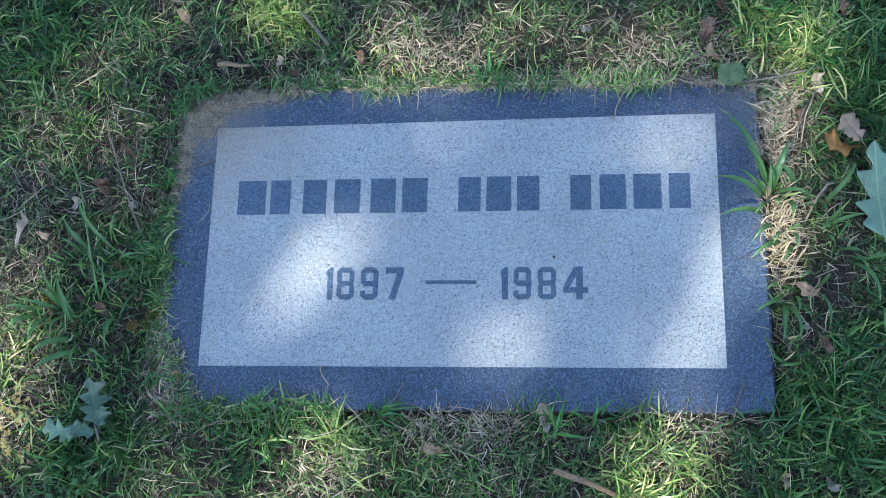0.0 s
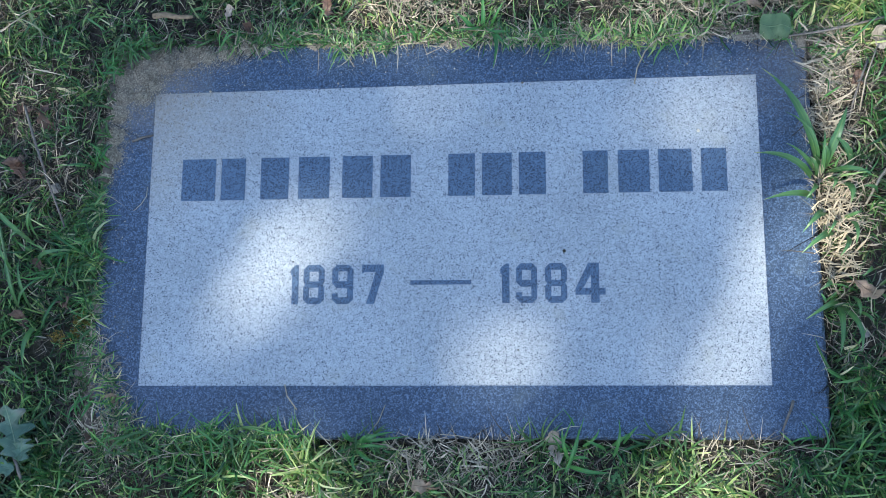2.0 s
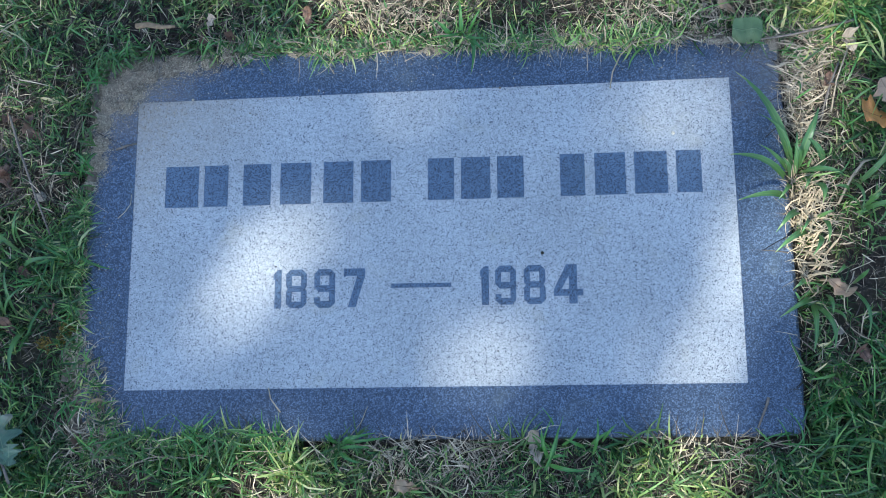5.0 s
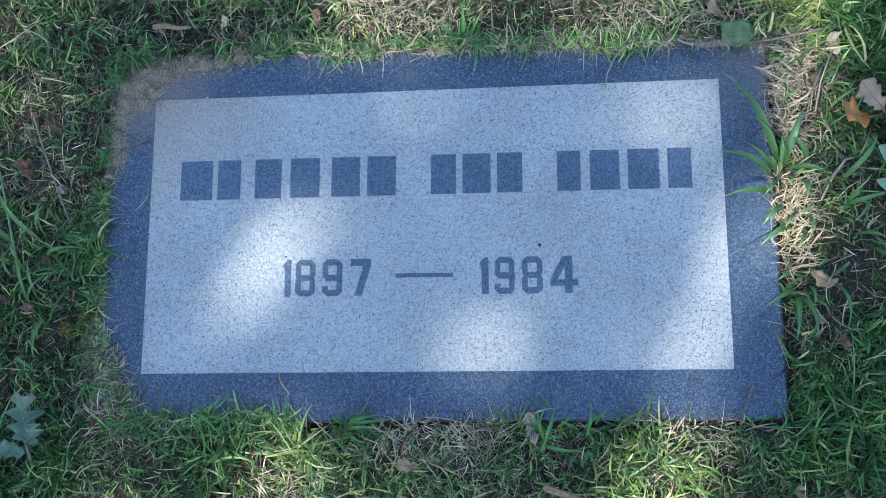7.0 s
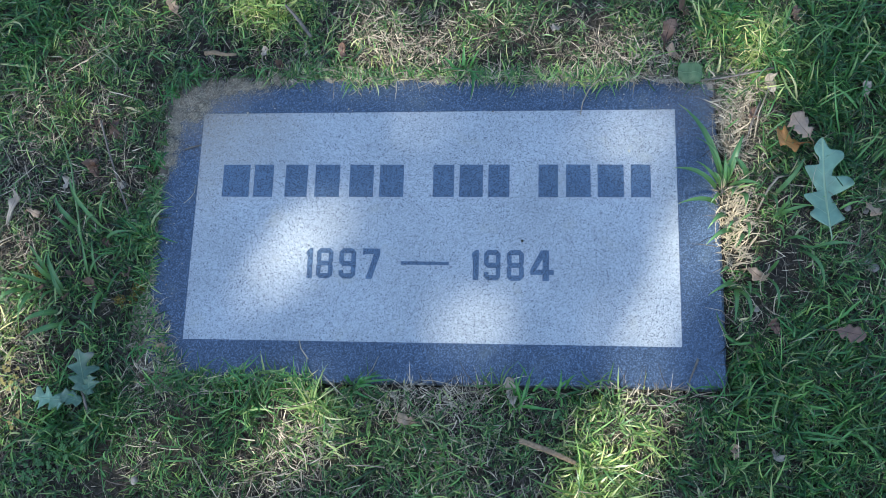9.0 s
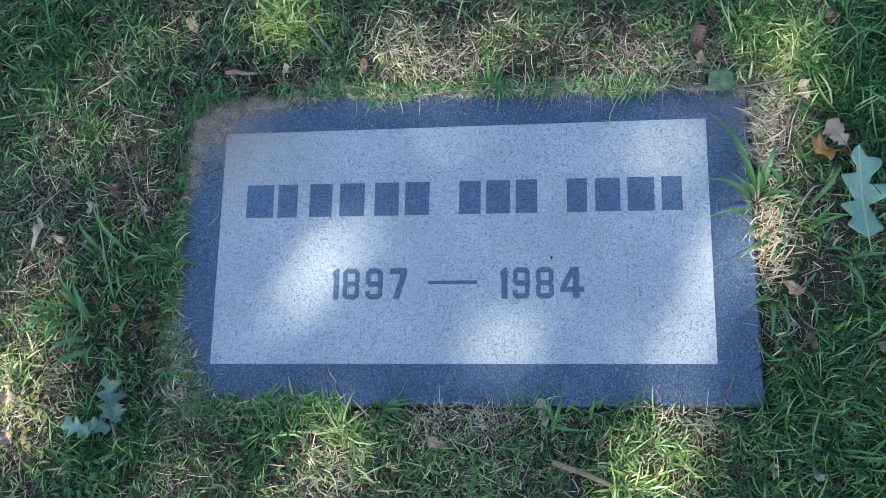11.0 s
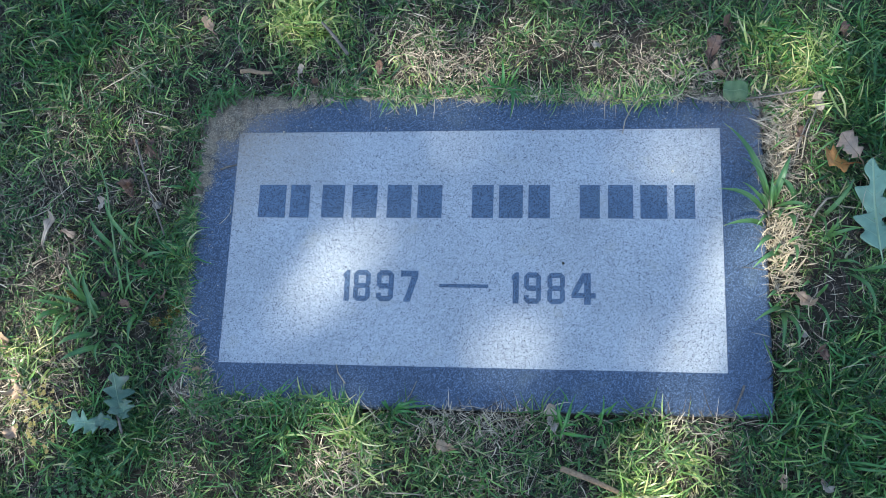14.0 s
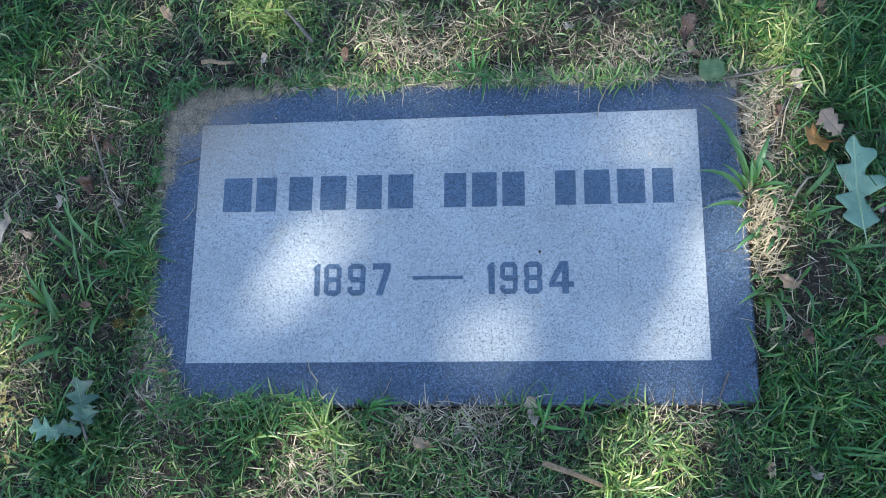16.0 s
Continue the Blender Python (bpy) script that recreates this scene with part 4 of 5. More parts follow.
FRONT_TUFTS = ((-0.345, -0.06, 0.035, 4), (-0.305, -0.058, 0.045, 8), (-0.275, -0.056, 0.05, 10), (-0.235, -0.054, 0.05, 12), (-0.195, -0.056, 0.05, 12), (-0.165, -0.057, 0.045, 10), (-0.075, -0.058, 0.04, 9),
    (0.082, -0.06, 0.05, 9), (0.11, -0.058, 0.042, 6), (0.212, -0.058, 0.045, 12), (0.345, -0.062, 0.05, 6), (0.37, -0.06, 0.05, 8))
OTHER_TUFTS = ((-0.372, 0.17, 0.026, 8), (-0.37, 0.14, 0.03, 9), (-0.373, 0.11, 0.026, 7), (-0.37, 0.08, 0.028, 8), (-0.372, 0.045, 0.03, 8), (-0.37, 0.015, 0.034, 8), (-0.366, -0.02, 0.038, 9), (-0.13, 0.364, 0.03, 8),
    (-0.05, 0.366, 0.03, 7), (0.1, 0.364, 0.026, 7), (-0.355, 0.348, 0.026, 10), (-0.342, 0.35, 0.024, 10), (-0.326, 0.355, 0.022, 9), (-0.356, 0.334, 0.024, 9), (-0.31, 0.358, 0.02, 8), (-0.343, 0.342, 0.018, 8), (-0.32, -0.054, 0.022, 6),
    (-0.366, 0.2, 0.02, 7), (-0.366, 0.235, 0.022, 8), (-0.364, 0.268, 0.02, 8), (-0.364, 0.3, 0.022, 9), (-0.36, 0.33, 0.024, 9), (-0.35, 0.357, 0.026, 10), (-0.325, 0.361, 0.022, 9), (-0.295, 0.362, 0.02, 8), (-0.262, 0.363, 0.022, 8), (-0.23, 0.364, 0.02, 7), (-0.2, 0.366, 0.024, 7), (-0.165, 0.364, 0.028, 8), (-0.09, 0.364, 0.026, 8), (0.0, 0.364, 0.026, 7))
for k, (x, y, r, n) in enumerate(FRONT_TUFTS + OTHER_TUFTS):
    rng_t = random.Random(50 + k)
    lean = math.atan2(0.15 - y, 0 - x) if abs(x) < 0.3 or y > 0.19 else math.pi / 2 if y < -0.05 else 0.0
    r = r * 0.65 if x < -0.364 else r
    r, n = (r, n * 2) if y < -0.04 and x < -0.12 else (r, n * 3 // 2)
    ends = [(x + r * q * math.cos(a), y + r * q * math.sin(a)) for a, q in ((lean + rng_t.gauss(0, 1.3), rng_t.uniform(0.25, 0.9)) for _ in range(n))]
    weed("grass_tuft", "green grass tuft hanging over the stone's edge" if y < 0.3 else "short grass tuft leaning onto the stone", (x, y), ends, (0.0024, 0.002, 0.0016), GREEN_LUSH if k % 5 in (0, 3) else GREEN_FINE, spread=0.016, lift=0.006, seed=80 + k)["group"] = "tufts along the stone"

# ---- fallen leaves ----
BROAD_L = ((0.0, 0.01), (0.06, 0.12), (0.12, 0.21), (0.16, 0.22), (0.22, 0.15), (0.28, 0.18), (0.36, 0.24), (0.40, 0.24), (0.41, 0.15), (0.42, 0.09), (0.49, 0.12), (0.57, 0.17), (0.66, 0.23), (0.69, 0.22), (0.70, 0.13), (0.71, 0.06), (0.78, 0.05), (0.84, 0.09), (0.9, 0.1), (0.97, 0.05), (1.0, 0.01))
BROAD_R = ((0.0, 0.01), (0.05, 0.12), (0.09, 0.18), (0.2, 0.13), (0.28, 0.1), (0.35, 0.06), (0.38, 0.13), (0.42, 0.24), (0.46, 0.32), (0.52, 0.29), (0.56, 0.23), (0.57, 0.15), (0.58, 0.09), (0.65, 0.11), (0.72, 0.18), (0.77, 0.24), (0.83, 0.24), (0.86, 0.18), (0.87, 0.1), (0.9, 0.06), (1.0, 0.01))


SOFT_L = ((0.0, 0.02), (0.08, 0.1), (0.17, 0.2), (0.25, 0.2), (0.32, 0.15), (0.42, 0.23), (0.52, 0.31), (0.6, 0.27), (0.66, 0.21), (0.76, 0.25), (0.86, 0.22), (0.95, 0.12), (1.0, 0.012))
SOFT_R = ((0.0, 0.02), (0.06, 0.09), (0.14, 0.15), (0.22, 0.14), (0.3, 0.2), (0.4, 0.3), (0.48, 0.29), (0.55, 0.2), (0.64, 0.25), (0.73, 0.29), (0.82, 0.2), (0.93, 0.14), (1.0, 0.012))


def eased(outline, steps=3):
    """The outline with rounded lobes: a smooth curve through its marks."""
    p = [outline[0]] + list(outline) + [outline[-1]]
    out = []
    for k in range(1, len(p) - 2):
        for j in range(steps):
            t = j / steps
            out.append(tuple(0.5 * (2 * b + (c - a) * t + (2 * a - 5 * b + 4 * c - d) * t * t + (3 * b - a - 3 * c + d) * t ** 3) for a, b, c, d in zip(p[k - 1], p[k], p[k + 1], p[k + 2])))
    return out + [outline[-1]]


def oak_blade(name, length, mat, seed, bend=0.0, cup=0.0, wave=0.03, wide=1.0, thick=0.0005, broad=False):
    """A lobed leaf blade along +y from its foot, with thickness, bent along its length and cupped across."""
    rng = random.Random(seed)
    left, right = ([(v, w * wide) for v, w in eased([(v, w * rng.uniform(0.75, 1.2)) for v, w in side], 2)] for side in (SOFT_L, SOFT_R))
    if broad:
        left, right = [(v, w * wide) for v, w in eased(BROAD_L)], [(v, w * wide) for v, w in eased(BROAD_R)]
    elif seed % 2 == 0:
        left, right = right, left
    p1, p2 = rng.uniform(0, 6), rng.uniform(0, 6)
    pts, uvs, faces = [], [], []
    top = 0.0
    for (vl, wl), (vr, wr) in zip(left, right):
        top = max(top, (vl + vr) / 2)
        for v, w in ((vl, -wl), (vl * 0.5 + top * 0.5, -wl * 0.5), (top, 0.0), (vr * 0.5 + top * 0.5, wr * 0.5), (vr, wr)):
            pts.append((w, v))
            uvs.append((w, v))
    for k in range(len(left) - 1):
        for c in range(4):
            o = 5 * k + c
            faces.append((o, o + 1, o + 6, o + 5))
    def place(w, v, dz):
        a = bend * v
        y = math.sin(a) / bend if abs(bend) > 1e-3 else v
        z = (1 - math.cos(a)) / bend if abs(bend) > 1e-3 else 0.0
        c = cup * w
        x = math.sin(c) / cup if abs(cup) > 1e-3 else w
        z += (1 - math.cos(c)) / cup if abs(cup) > 1e-3 else 0.0
        z += wave * abs(w) * 2 * math.sin(v * 11 + p1 + (2 if w > 0 else 0)) + wave * 0.4 * math.sin(v * 5 + p2)
        return (x * length, y * length, z * length + dz)
    n = len(pts)
    verts = [place(w, v, 0) for w, v in pts] + [place(w, v, -thick) for w, v in pts]
    under = [tuple(n + i for i in f[::-1]) for f in faces]
    rim = [5 * k for k in range(len(left))] + [5 * k + 4 for k in reversed(range(len(left)))]
    edge = [(a, b, n + b, n + a) for a, b in zip(rim, rim[1:] + rim[:1])]
    return solid(name, verts, faces + under + edge, mat, uvs + uvs)


def oak_leaf(label, at, length, turn, mat, seed, bend=0.3, cup=0.4, wave=0.05, wide=1.0, tilt=(0, 0), stem=0.02, name="oak_leaf", z=0.0, broad=False):
    ob = tagged(new(name), label, "leaf")
    ob.matrix_basis = pose(at[0], at[1], z, tilt[0], tilt[1], turn)
    part("leaf_blade", oak_blade("leaf_blade", length, mat, seed, bend, cup, wave, wide, broad=broad), ob)
    if stem:
        v, f = tube(((0, length * 0.5, 0.0 + length * bend * 0.12), (0, length * 0.2, 0.0004), (0, 0, 0.0), (0.002, -stem * 0.6, -0.004), (0.003, -stem, -0.014)), (0.0004, 0.0008, 0.0011, 0.0009, 0.0011), 6)
        part("stem", solid("stem", v, f, mat), ob)
    return ob


oak_leaf("large grey-green lobed oak leaf lying on grass", (0.490, 0.151), 0.113, 3, LEAF_GREEN, 11, 0.2, 0.9, 0.08, 0.94, stem=0.018, z=0.012, broad=True)
oak_leaf("curled orange-brown dry oak leaf", (0.463, 0.264), 0.048, 98, LEAF_ORANGE, 13, 1.3, 1.7, 0.16, 1.2, z=0.006, tilt=(2, 10))
oak_leaf("tan dry oak leaf lying on grass", (0.472, 0.268), 0.038, 36, LEAF_TAN, 12, 0.5, 1.1, 0.12, 1.3, z=0.015, stem=0.01)
oak_leaf("red-brown small oak leaf in the grass", (0.49, 0.022), 0.034, -104, LEAF_RED, 14, 0.5, 0.6, 0.06, 1.1, z=0.01)
sprig = tagged(new("oak_sprig"), "fallen sprig of grey-green oak leaves on grass", "leaf")
sprig.matrix_basis = pose(-0.425, -0.074, 0.006)
for turn, length, seed, lab, mat, bend, cup, wide, at, tip in ((18, 0.054, 15, "", LEAF_DULL, 0.5, 1.6, 1.35, (0.004, 0.004, 0.004), (8, 20)), (80, 0.038, 16, "", LEAF_GREEN, 0.8, 1.4, 1.55, (-0.022, -0.008, 0.006), (4, -14)), (76, 0.027, 17, "small darker leaf underneath", LEAF_DULL, 1.0, 2.0, 1.4, (-0.001, -0.008, 0.003), (0, 0)), (8, 0.032, 18, "small curled darker leaf", LEAF_DULL, 1.4, 2.6, 1.3, (0.006, 0.0, 0.002), (6, 30))):
    lb = part("leaf_blade", oak_blade("leaf_blade", length, mat, seed, bend, cup, 0.2, wide, broad=seed != 17), sprig, lab)
    lb.matrix_basis = pose(*at, *tip, turn)
v, f = tube(((-0.004, 0.008, 0.003), (0, 0, 0.002), (0.004, -0.014, -0.002), (0.004, -0.028, -0.014)), (0.001, 0.0016, 0.0018, 0.0016), 6)
part("stem", solid("stem", v, f, TWIG), sprig, "brown woody stem")


def folded_leaf():
    """A broad leaf end folded over on itself: a rounded square sheet with a crease and a turned-down rim."""
    verts, uvs, faces = [], [], []
    nx, ny = 10, 8
    for sheet in (0.0, -0.0006):
        for a in range(nx + 1):
            for b in range(ny + 1):
                u, v = 2 * a / nx - 1, 2 * b / ny - 1
                k = 1 - 0.16 * u * u * v * v
                z = 0.004 - 0.006 * max(0, -v) ** 2 - 0.003 * u * u - 0.0025 * math.exp(-(u / 0.18) ** 2) * (v > -0.3) + 0.0008 * math.sin(5 * u + 3 * v)
                verts.append((0.0155 * u * k, 0.0125 * v * k + 0.001 * math.sin(4 * u), z + sheet))
                uvs.append((v * 0.3, 0.5 + 0.5 * u))
    n = (nx + 1) * (ny + 1)
    for a in range(nx):
        for b in range(ny):
            o = a * (ny + 1) + b
            faces += [(o, o + ny + 1, o + ny + 2, o + 1), (n + o, n + o + 1, n + o + ny + 2, n + o + ny + 1)]
    return solid("fallen_leaf", verts, faces, LEAF_FRESH, uvs)


thing("fallen_leaf", folded_leaf(), "folded dull green leaf at the stone's corner", "leaf", at=pose(0.327, 0.359, 0.010, 8, 0, -4))


def clover(label, x, y, count, spread, seed, mat=LEAF_CLOVER):
    """Low broad-leaved seedlings: small round leaflets on short stalks."""
    rng = random.Random(seed)
    ob = tagged(new("clover_plant"), label, "weed")
    for _ in range(count):
        a, d = rng.uniform(0, 6.28), spread * math.sqrt(rng.random())
        cx, cy, cz = x + d * math.cos(a), y + d * math.sin(a), rng.uniform(0.0, 0.012)
        turn = rng.uniform(0, 6.28)
        for k in range(3):
            q = turn + k * 2.1
            r = rng.uniform(0.0012, 0.0021)
            ring = [(cx + math.cos(q) * r + r * math.cos(w), cy + math.sin(q) * r + r * 0.9 * math.sin(w), cz + 0.0006 * math.cos(2 * w)) for w in (k2 * 0.785 for k2 in range(8))]
            verts = ring + [(cx + math.cos(q) * r, cy + math.sin(q) * r, cz - 0.0005)]
            part("leaflet", solid("leaflet", verts, [(k2, (k2 + 1) % 8, 8) for k2 in range(8)], mat, [(0.1 * math.cos(k2), 0.5) for k2 in range(9)]), ob)
    v, f = tube(((x, y, float(soil_z(np.array(x), np.array(y))) - 0.002), (x, y, 0.002), (x + 0.003, y + 0.002, 0.008)), (0.001, 0.0008, 0.0005), 5)
    part("stem", solid("stem", v, f, LEAF_CLOVER), ob)
    return ob


clover("small bright green clover plant in the grass", 0.15, -0.092, 7, 0.012, 1)
for k in range(7):
    rk = random.Random(90 + k)
    clover("low patch of small-leaved green weeds", -0.455 + rk.uniform(-0.035, 0.03), -0.145 + rk.uniform(-0.03, 0.02), 9, 0.02, 10 + k)

for k in range(5):
    rk = random.Random(190 + k)
    clover("yellowing small-leaved weed among dry litter", -0.53 + rk.uniform(-0.03, 0.025), -0.075 + rk.uniform(-0.03, 0.035), 9, 0.016, 30 + k, LEAF_YELLOW)

TAN_LEAVES = ((-0.532, 0.168, 0.038, -118, 1.2, 0.33), (0.316, 0.385, 0.03, 60, 1.4, 0.7), (0.39, 0.1, 0.036, -130, 1.3, 0.7), (0.54, 0.187, 0.04, -160, 1.6, 0.5), (0.366, -0.132, 0.02, 10, 1.0, 0.8), (-0.014, -0.098, 0.03, 80, 1.3, 0.7),
    (-0.36, 0.45, 0.025, 30, 1.2, 0.8), (-0.329, -0.02, 0.02, 30, 1.5, 0.8), (-0.318, -0.053, 0.015, 80, 1.0, 0.9), (-0.349, -0.036, 0.02, -60, 1.6, 0.8), (-0.521, 0.136, 0.022, 150, 1.8, 0.4), (-0.545, -0.052, 0.035, 60, 1.5, 1.0), (-0.57, -0.03, 0.03, -50, 1.6, 0.9), (-0.553, -0.085, 0.028, 150, 1.4, 1.0), (-0.585, 0.01, 0.03, 20, 1.5, 0.8))
GREY_LEAVES = ((-0.556, 0.147, 0.06, -22, 1.3, 0.26), (-0.486, 0.196, 0.03, -30, 1.8, 0.7), (0.41, -0.12, 0.024, 200, 1.3, 0.7), (0.104, -0.075, 0.038, 12, 0.9, 0.6), (0.434, 0.335, 0.03, 20, 1.3, 0.9), (-0.238, 0.387, 0.02, -30, 1.6, 0.8), (0.16, 0.43, 0.022, 120, 1.4, 0.7), (0.55, 0.33, 0.025, 0, 1.3, 0.7))
RED_LEAVES = ((0.409, 0.315, 0.032, 170, 1.5, 0.8), (-0.416, 0.118, 0.017, 40, 1.3, 0.9), (-0.53, 0.098, 0.018, 200, 1.4, 0.9), (-0.432, 0.06, 0.021, 20, 1.2, 1.0), (-0.458, 0.086, 0.016, 120, 1.5, 0.8), (-0.504, 0.065, 0.015, 250, 1.4, 0.8), (-0.343, -0.048, 0.02, 100, 1.5, 0.9), (-0.445, 0.215, 0.028, 30, 1.2, 0.8), (0.297, 0.41, 0.034, -20, 1.3, 0.9), (-0.232, 0.366, 0.02, 70, 1.6, 0.9), (-0.21, 0.366, 0.02, 20, 1.8, 0.9), (0.424, 0.018, 0.026, 30, 1.3, 0.8), (-0.425, 0.294, 0.02, 150, 1.5, 0.9), (-0.415, 0.268, 0.024, 60, 1.5, 0.8), (-0.442, 0.29, 0.02, 100, 1.5, 0.8), (-0.13, 0.385, 0.025, 0, 1.4, 0.7), (-0.4, 0.085, 0.03, -100, 1.4, 0.7), (0.47, 0.44, 0.022, 10, 1.1, 0.8), (-0.45, 0.24, 0.03, 190, 1.5, 0.7), (-0.475, 0.06, 0.025, 230, 1.3, 0.8),
    (0.33, 0.45, 0.025, 45, 1.3, 0.8))
for words, mat, leaves in (("tan", LEAF_TAN, TAN_LEAVES), ("grey bleached", LEAF_GREY, GREY_LEAVES), ("red-brown", LEAF_RED, RED_LEAVES)):
    for k, (x, y, length, turn, curl, wide) in enumerate(leaves):
        oak_leaf("crumpled " + words + " dry leaf caught in the grass", (x, y), length, turn, mat, 30 + 7 * k + len(words), curl * 1.1, curl * 2.2, 0.3, wide * 1.25, stem=0.006, name="dry_leaf", z=-0.002 if mat is LEAF_RED else 0.0)["group"] = "dry leaves in the grass"

# ---- twigs, straws and pebbles ----
def stick(name, label, pts, r0, r1, mat, sides=6, category="twig", squash=1.0, seed=0):
    pts = [Vector(p) for p in pts]
    k = len(pts) - 1
    v, f = tube(pts, [r0 + (r1 - r0) * i / k for i in range(k + 1)], sides, 0.18, seed)
    if squash != 1.0:
        zs = sum(p.z for p in pts) / len(pts)
        v = [Vector((p.x, p.y, zs + (p.z - zs) * squash)) for p in v]
    return thing(name, solid(name, v, f, mat), label, category)


stick("wood_splinter", "flat tan wood splinter lying on grass", ((0.112, -0.117, 0.006), (0.143, -0.128, 0.011), (0.178, -0.142, 0.004)), 0.0038, 0.0026, WOOD, 6, "splinter", 0.4)
stick("wood_splinter", "pale split wood chip in the grass", ((-0.312, 0.385, 0.013), (-0.3, 0.3855, 0.016), (-0.285, 0.3825, 0.016), (-0.270, 0.383, 0.013)), 0.0036, 0.002, WOOD, 6, "splinter", 0.4)
stick("twig", "grey bent twig lying in the grass", ((-0.208, 0.455, 0.016), (-0.192, 0.436, 0.018), (-0.172, 0.413, 0.006)), 0.0016, 0.0024, TWIG)
stick("twig", "thin brown twig beside the stone's corner", ((0.341, 0.350, 0.006), (0.37, 0.352, 0.010), (0.405, 0.358, 0.013), (0.434, 0.366, 0.01)), 0.001, 0.0015, TWIG)
stick("twig", "short grey twig lying on the stone border", ((0.3255, -0.0145, 0.002), (0.324, -0.019, 0.003), (0.319, -0.031, 0.003), (0.314, -0.043, 0.001)), 0.0015, 0.001, TWIG)
stick("twig", "small brown twig on the stone border", ((-0.331, 0.252, 0.0015), (-0.32, 0.256, 0.002), (-0.309, 0.2585, 0.0013)), 0.0014, 0.001, TWIG)
stick("twig", "long thin dark twig in the grass", ((-0.445, 0.29, 0.01), (-0.43, 0.25, 0.012), (-0.41, 0.2, 0.01), (-0.393, 0.16, 0.008)), 0.0014, 0.001, TWIG)
stick("twig", "pale crooked twig beside the weeds", ((0.405, 0.175, 0.004), (0.418, 0.2, 0.012), (0.43, 0.215, 0.013), (0.447, 0.222, 0.004)), 0.0012, 0.0014, STRAW)
stick("twig", "short twig at the stone's corner", ((-0.352, 0.028, 0.002), (-0.343, 0.016, 0.004), (-0.328, 0.022, 0.0015)), 0.001, 0.001, TWIG)
stick("twig", "thin dark arching twig beside the sunlit straw", ((0.418, 0.325, 0.004), (0.408, 0.305, 0.014), (0.4, 0.285, 0.013), (0.395, 0.262, 0.003)), 0.0012, 0.0009, TWIG)
stick("straw", "curved dry straw lying over the stone's edge", ((0.186, 0.304, 0.001), (0.189, 0.32, 0.004), (0.197, 0.336, 0.009), (0.209, 0.348, 0.011), (0.241, 0.358, 0.006)), 0.0007, 0.0009, STRAW, 5, "straw")
stick("straw", "thin curled white straw on the stone border", ((-0.325, 0.178, 0.001), (-0.317, 0.185, 0.002), (-0.312, 0.193, 0.002), (-0.312, 0.203, 0.001)), 0.0004, 0.0003, BLEACHED, 5, "straw")
stick("straw", "short pale straw hanging over the border", ((-0.162, 0.001, 0.0012), (-0.159, -0.01, 0.004), (-0.149, -0.0235, 0.003)), 0.0006, 0.0007, STRAW, 5, "straw")
stick("straw", "long pale straw lying in the grass", ((-0.279, -0.147, 0.012), (-0.262, -0.17, 0.015), (-0.247, -0.193, 0.01)), 0.0008, 0.0006, STRAW, 5, "straw")
stick("straw", "long pale straw lying in the grass", ((-0.093, -0.152, 0.012), (-0.07, -0.1515, 0.014), (-0.047, -0.153, 0.011)), 0.0008, 0.0007, STRAW, 5, "straw")
stick("straw", "bent pale straw lying in the grass", ((-0.50, 0.36, 0.01), (-0.47, 0.375, 0.016), (-0.44, 0.40, 0.012)), 0.0008, 0.0006, STRAW, 5, "straw")
stick("straw", "dry straw crossing the weeds", ((0.405, 0.27, 0.006), (0.41, 0.3, 0.016), (0.425, 0.335, 0.012)), 0.001, 0.0007, STRAW, 5, "straw")
weed("dead_grass_tuft", "bleached grey dead grass tuft in the lawn", (-0.488, 0.398), [(-0.488 + 0.03 * q * math.cos(k * 2.4), 0.398 + 0.03 * q * math.sin(k * 2.4)) for k, q in enumerate((0.4, 0.8, 1.0, 0.6, 0.9, 0.5, 1.0, 0.7, 0.9, 0.6, 0.8, 1.0, 0.5, 0.7, 0.9, 1.0, 0.6, 0.8, 0.9, 1.0))], (0.0012, 0.001, 0.0014), THATCH, lift=0.01, spread=0.01, seed=19)
for k in range(46):
    rs = random.Random(300 + k)
    x = rs.uniform(-0.24, 0.34) if k < 22 else rs.uniform(-0.37, 0.37)
    y = 0.357 + rs.uniform(-0.004, 0.014) if k < 22 else -0.054 - rs.uniform(0, 0.014)
    a, l = rs.uniform(-2.6, -0.5) if k < 22 and k % 6 == 0 else rs.uniform(-0.5, 0.5) + (math.pi if k % 2 else 0), rs.uniform(0.018, 0.05)
    bend = rs.uniform(-0.6, 0.6)
    pts = []
    for s in (0, 0.33, 0.66, 1):
        q = a + bend * s
        pts.append((x + l * s * math.cos(q), y + l * s * math.sin(q), 0.003 + 0.004 * math.sin(s * 3.1) + rs.uniform(0, 0.002)))
    stick("straw", "dry straw lying along the stone's edge", pts, 0.0005, 0.0004, STRAW, 5, "straw", seed=k)["group"] = "straws along the stone"


def pebble(label, x, y, r, mat, seed, z=None, name="pebble", category="pebble"):
    bm = bmesh.new()
    bmesh.ops.create_icosphere(bm, subdivisions=2, radius=r)
    rs = random.Random(seed)
    p = Vector((rs.uniform(0, 9), rs.uniform(0, 9), 0))
    for vtx in bm.verts:
        vtx.co *= 1 + 0.35 * noise.noise(vtx.co / r + p)
        vtx.co.z *= 0.7
    ob = thing(name, from_bm(name, bm, mat, True), label, category)
    base = 0.0 if abs(x) < STONE_X and STONE_Y0 < y < STONE_Y1 else float(soil_z(np.array(x), np.array(y))) + 0.004
    ob.location = (x, y, (base if z is None else z) + r * 0.5)
    return ob


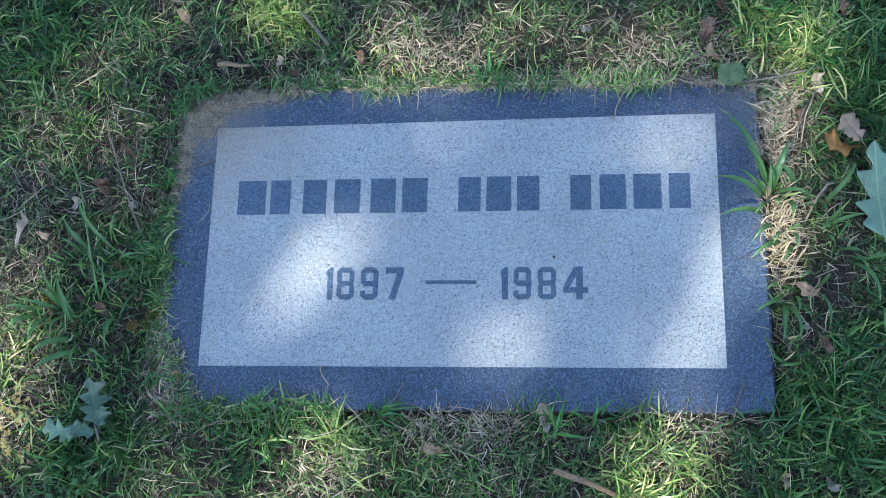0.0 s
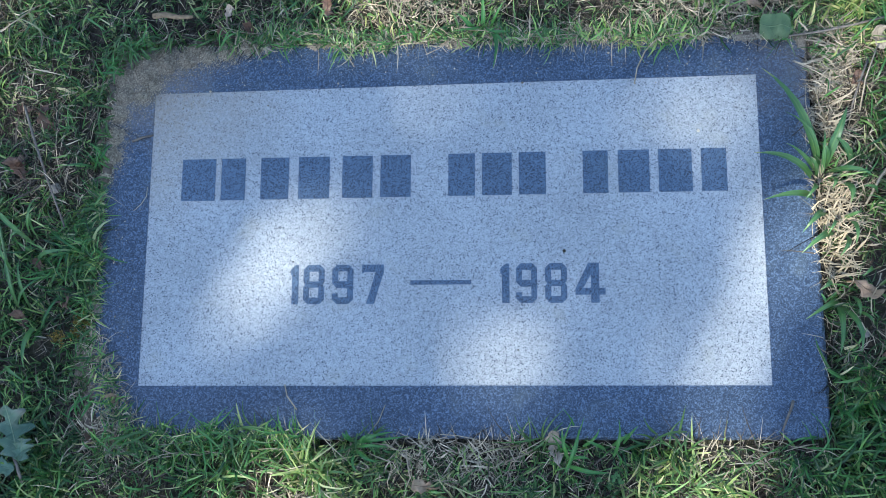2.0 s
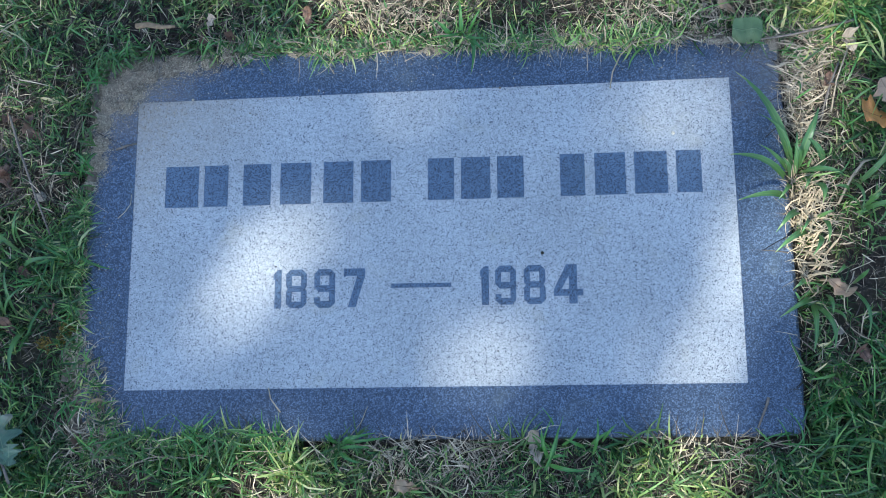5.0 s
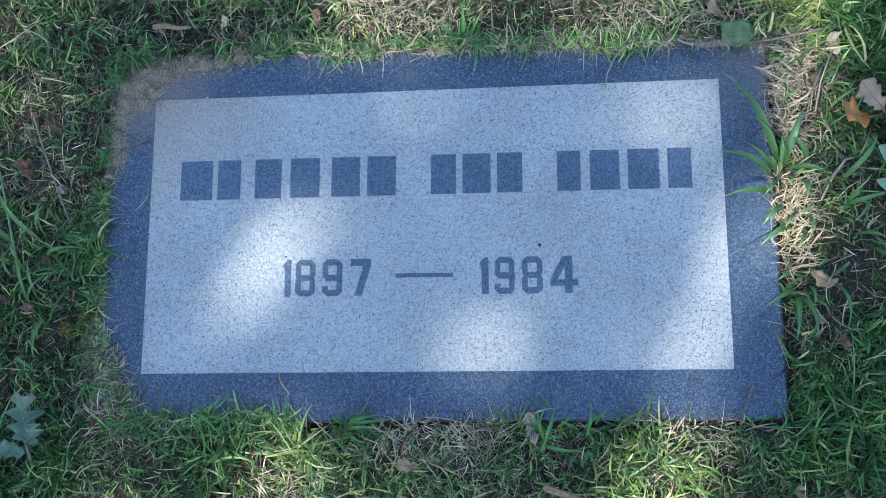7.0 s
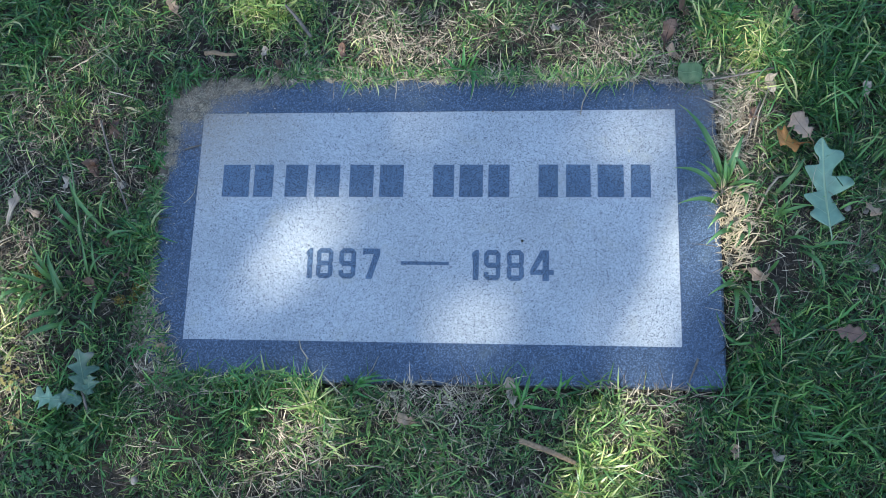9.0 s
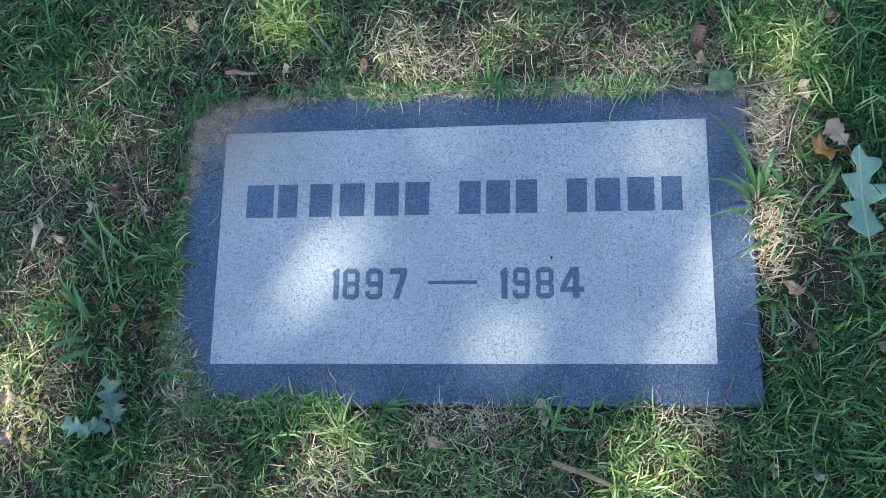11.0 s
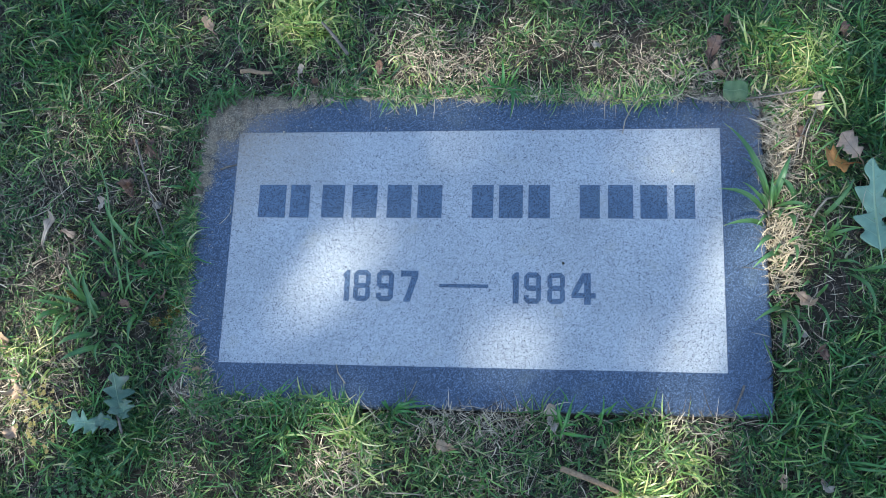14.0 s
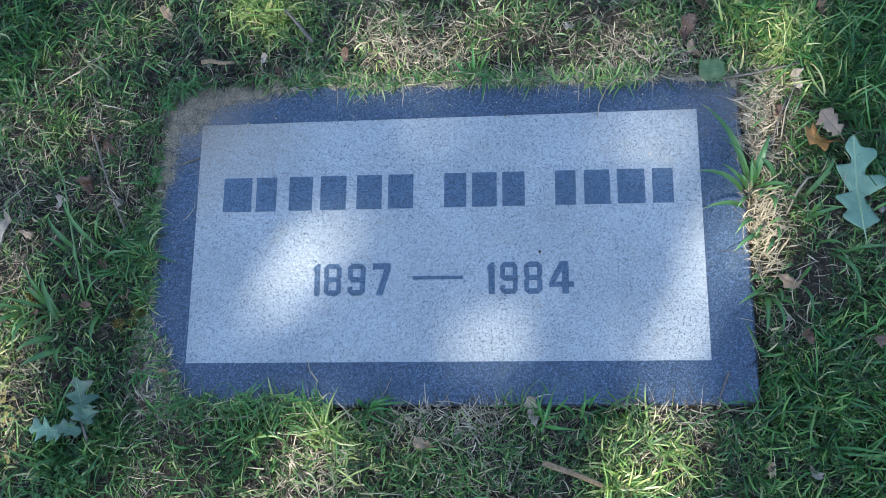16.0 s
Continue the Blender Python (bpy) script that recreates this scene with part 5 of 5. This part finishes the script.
for k, (x, y, r) in enumerate(((0.544, 0.104, 0.006), (0.538, 0.112, 0.005), (0.518, 0.182, 0.005), (0.541, 0.18, 0.005), (-0.356, -0.174, 0.006), (-0.368, 0.212, 0.004), (0.4, 0.05, 0.004), (-0.411, 0.204, 0.006), (-0.385, 0.178, 0.004))):
    pebble("small grey-brown pebble in the grass", x, y, r, PEBBLE, k)["group"] = "pebbles"
pebble("tiny pale seed husk on the stone panel", 0.248, 0.254, 0.0018, HUSK, 40, name="seed_husk", category="seed")
pebble("tiny dark speck of dirt on the panel", 0.1125, 0.1325, 0.0017, SOIL, 41, z=-0.0012, name="dirt_speck", category="dirt")
for k, (x, y) in enumerate(((-0.287, 0.141), (0.0665, 0.0345), (0.205, 0.118), (-0.158, 0.124))):
    pebble("tiny dark speck of dirt on the panel", x, y, 0.0009, SOIL, 45 + k, z=-0.0012, name="dirt_speck", category="dirt")


def moss(label, x, y, r, seed):
    """A scruffy patch of short shoots, densest in its middle."""
    rng = np.random.default_rng(seed)
    m = int(90 * (r / 0.007) ** 2)
    px, py = rng.normal(x, r * 0.55, m), rng.normal(y, r * 0.55, m)
    root = np.stack([px, py, np.where(over_stone(px, py), 0.0, soil_z(px, py) + 0.008) + rng.uniform(0, 0.004, m)], 1)
    me = ribbons("moss_patch", root, rng.uniform(0, 6.28, m), rng.uniform(0.003, 0.006, m), rng.uniform(0.0009, 0.0017, m), rng.normal(0.9, 0.3, m), rng.normal(0.6, 0.4, m), MOSS, rng.normal(0, 0.5, m))
    thing("moss_patch", me, label, "moss", "moss patches")


for k, (x, y, r) in enumerate(((-0.372, 0.066, 0.009), (-0.378, 0.055, 0.006), (-0.396, 0.048, 0.007), (-0.505, 0.085, 0.007))):
    moss("scruffy patch of yellow-brown moss in the grass", x, y, r, 60 + k)

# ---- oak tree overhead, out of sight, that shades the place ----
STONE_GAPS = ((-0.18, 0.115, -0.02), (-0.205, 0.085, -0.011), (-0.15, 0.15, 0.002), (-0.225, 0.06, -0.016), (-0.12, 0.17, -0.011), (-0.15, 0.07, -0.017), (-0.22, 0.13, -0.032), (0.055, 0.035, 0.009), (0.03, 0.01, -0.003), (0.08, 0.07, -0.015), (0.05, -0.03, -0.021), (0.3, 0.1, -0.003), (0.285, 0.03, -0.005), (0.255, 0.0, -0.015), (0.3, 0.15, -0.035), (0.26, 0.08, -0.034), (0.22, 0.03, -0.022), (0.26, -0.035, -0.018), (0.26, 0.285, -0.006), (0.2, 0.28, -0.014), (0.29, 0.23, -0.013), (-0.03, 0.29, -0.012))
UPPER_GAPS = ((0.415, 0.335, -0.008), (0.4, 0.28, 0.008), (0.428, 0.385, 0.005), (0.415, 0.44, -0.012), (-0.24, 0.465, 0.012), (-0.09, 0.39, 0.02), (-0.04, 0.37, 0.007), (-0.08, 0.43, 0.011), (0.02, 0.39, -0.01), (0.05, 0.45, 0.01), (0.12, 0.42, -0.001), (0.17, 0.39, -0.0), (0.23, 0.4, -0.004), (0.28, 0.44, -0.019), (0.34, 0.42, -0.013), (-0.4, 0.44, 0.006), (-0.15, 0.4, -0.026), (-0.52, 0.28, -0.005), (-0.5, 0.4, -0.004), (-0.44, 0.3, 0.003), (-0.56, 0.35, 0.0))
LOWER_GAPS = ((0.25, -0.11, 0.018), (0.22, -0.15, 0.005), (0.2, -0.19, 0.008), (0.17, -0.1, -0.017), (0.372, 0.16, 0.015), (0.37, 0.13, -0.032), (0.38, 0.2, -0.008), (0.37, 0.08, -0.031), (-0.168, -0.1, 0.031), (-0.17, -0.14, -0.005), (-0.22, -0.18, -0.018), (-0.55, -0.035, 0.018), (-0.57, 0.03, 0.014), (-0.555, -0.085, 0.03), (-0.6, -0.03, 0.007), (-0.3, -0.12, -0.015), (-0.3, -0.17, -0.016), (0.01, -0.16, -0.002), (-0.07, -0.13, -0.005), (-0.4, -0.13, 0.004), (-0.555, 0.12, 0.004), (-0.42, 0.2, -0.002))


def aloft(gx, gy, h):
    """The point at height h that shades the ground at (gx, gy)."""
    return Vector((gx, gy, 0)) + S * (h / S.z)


def build_tree():
    tree = tagged(new("oak_tree"), "broad oak tree with leafy green crown shading the lawn", "tree")
    foot = Vector((-5.4, -5.6, DEPTH - 0.05))
    fork = aloft(-1.4, -0.9, 4.7)
    v, f = tube((foot, foot + Vector((0.02, 0.03, 0.3)), foot.lerp(fork, 0.5) + Vector((-0.06, 0.03, 0)), fork), (0.36, 0.28, 0.23, 0.19), 14, 0.05, 1)
    part("trunk", solid("trunk", v, f, BARK), tree, "rough grey-brown trunk")
    limbs = (((-1.1, -0.75, 5.3), (-0.5, -0.5, 5.9), (0.3, -0.48, 6.2), (1.1, -0.4, 6.3)), ((-1.2, -0.4, 5.4), (-0.95, 0.3, 6.0), (-0.4, 0.8, 6.2), (0.5, 0.85, 6.3)), ((-1.3, -0.6, 5.4), (-1.4, 0.3, 6.1), (-1.2, 1.2, 6.3)))
    for k, limb in enumerate(limbs):
        pts = [fork] + [aloft(*p) for p in limb]
        v, f = tube(pts, [0.13, 0.09, 0.06, 0.04, 0.02][:len(pts)], 9, 0.08, 5 + k)
        part("limb", solid("limb", v, f, BARK), tree)
    rng = np.random.default_rng(33)
    # one leaf outline, set thousands of times at its own place, turn and size, in a broad uneven crown
    half = np.array([(0.0, 0.01), (0.2, 0.15), (0.32, 0.08), (0.5, 0.27), (0.62, 0.11), (0.8, 0.2), (1.0, 0.01)])
    shape = np.concatenate([np.stack([-half[:, 1], half[:, 0] - 0.5], 1), np.stack([half[:, 1] * 0, half[:, 0] - 0.5], 1), np.stack([half[:, 1], half[:, 0] - 0.5], 1)])
    n = len(half)
    quads = [(c * n + k, (c + 1) * n + k, (c + 1) * n + k + 1, c * n + k + 1) for c in (0, 1) for k in range(n - 1)]
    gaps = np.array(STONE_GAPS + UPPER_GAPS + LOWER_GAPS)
    verts, faces, uvs, count = [], [], [], 0
    middle = aloft(-0.15, 0.1, 6.4)
    for k in range(42000):
        way = Vector(rng.normal(0, 1, 3).tolist()).normalized()
        lobes = 0.82 + 0.3 * noise.noise(way * 1.7 + Vector((3, 1, 7))) + 0.16 * noise.noise(way * 4.5)
        d = way * lobes * float(rng.random()) ** 0.42
        c = middle + Vector((d.x * 2.7, d.y * 2.7, d.z * 1.05))
        size = rng.uniform(0.08, 0.125)
        r = Euler((rng.normal(0, 0.5), rng.normal(0, 0.5), rng.uniform(0, 6.28))).to_matrix()
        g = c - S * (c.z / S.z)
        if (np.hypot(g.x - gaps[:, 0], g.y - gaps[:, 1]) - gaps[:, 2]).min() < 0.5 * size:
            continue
        for sx, sy in shape * size:
            verts.append(c + r @ Vector((sx, sy, abs(sx) * 0.3)))
        uvs += [(sx, sy + 0.5) for sx, sy in shape]
        o = count * 3 * n
        faces += [tuple(o + q for q in quad) for quad in quads]
        count += 1
    crown = part("crown", solid("crown", verts, faces, CROWN, uvs), tree, "dense crown of lobed green leaves")
    crown["kind"] = "stuff"
    return tree


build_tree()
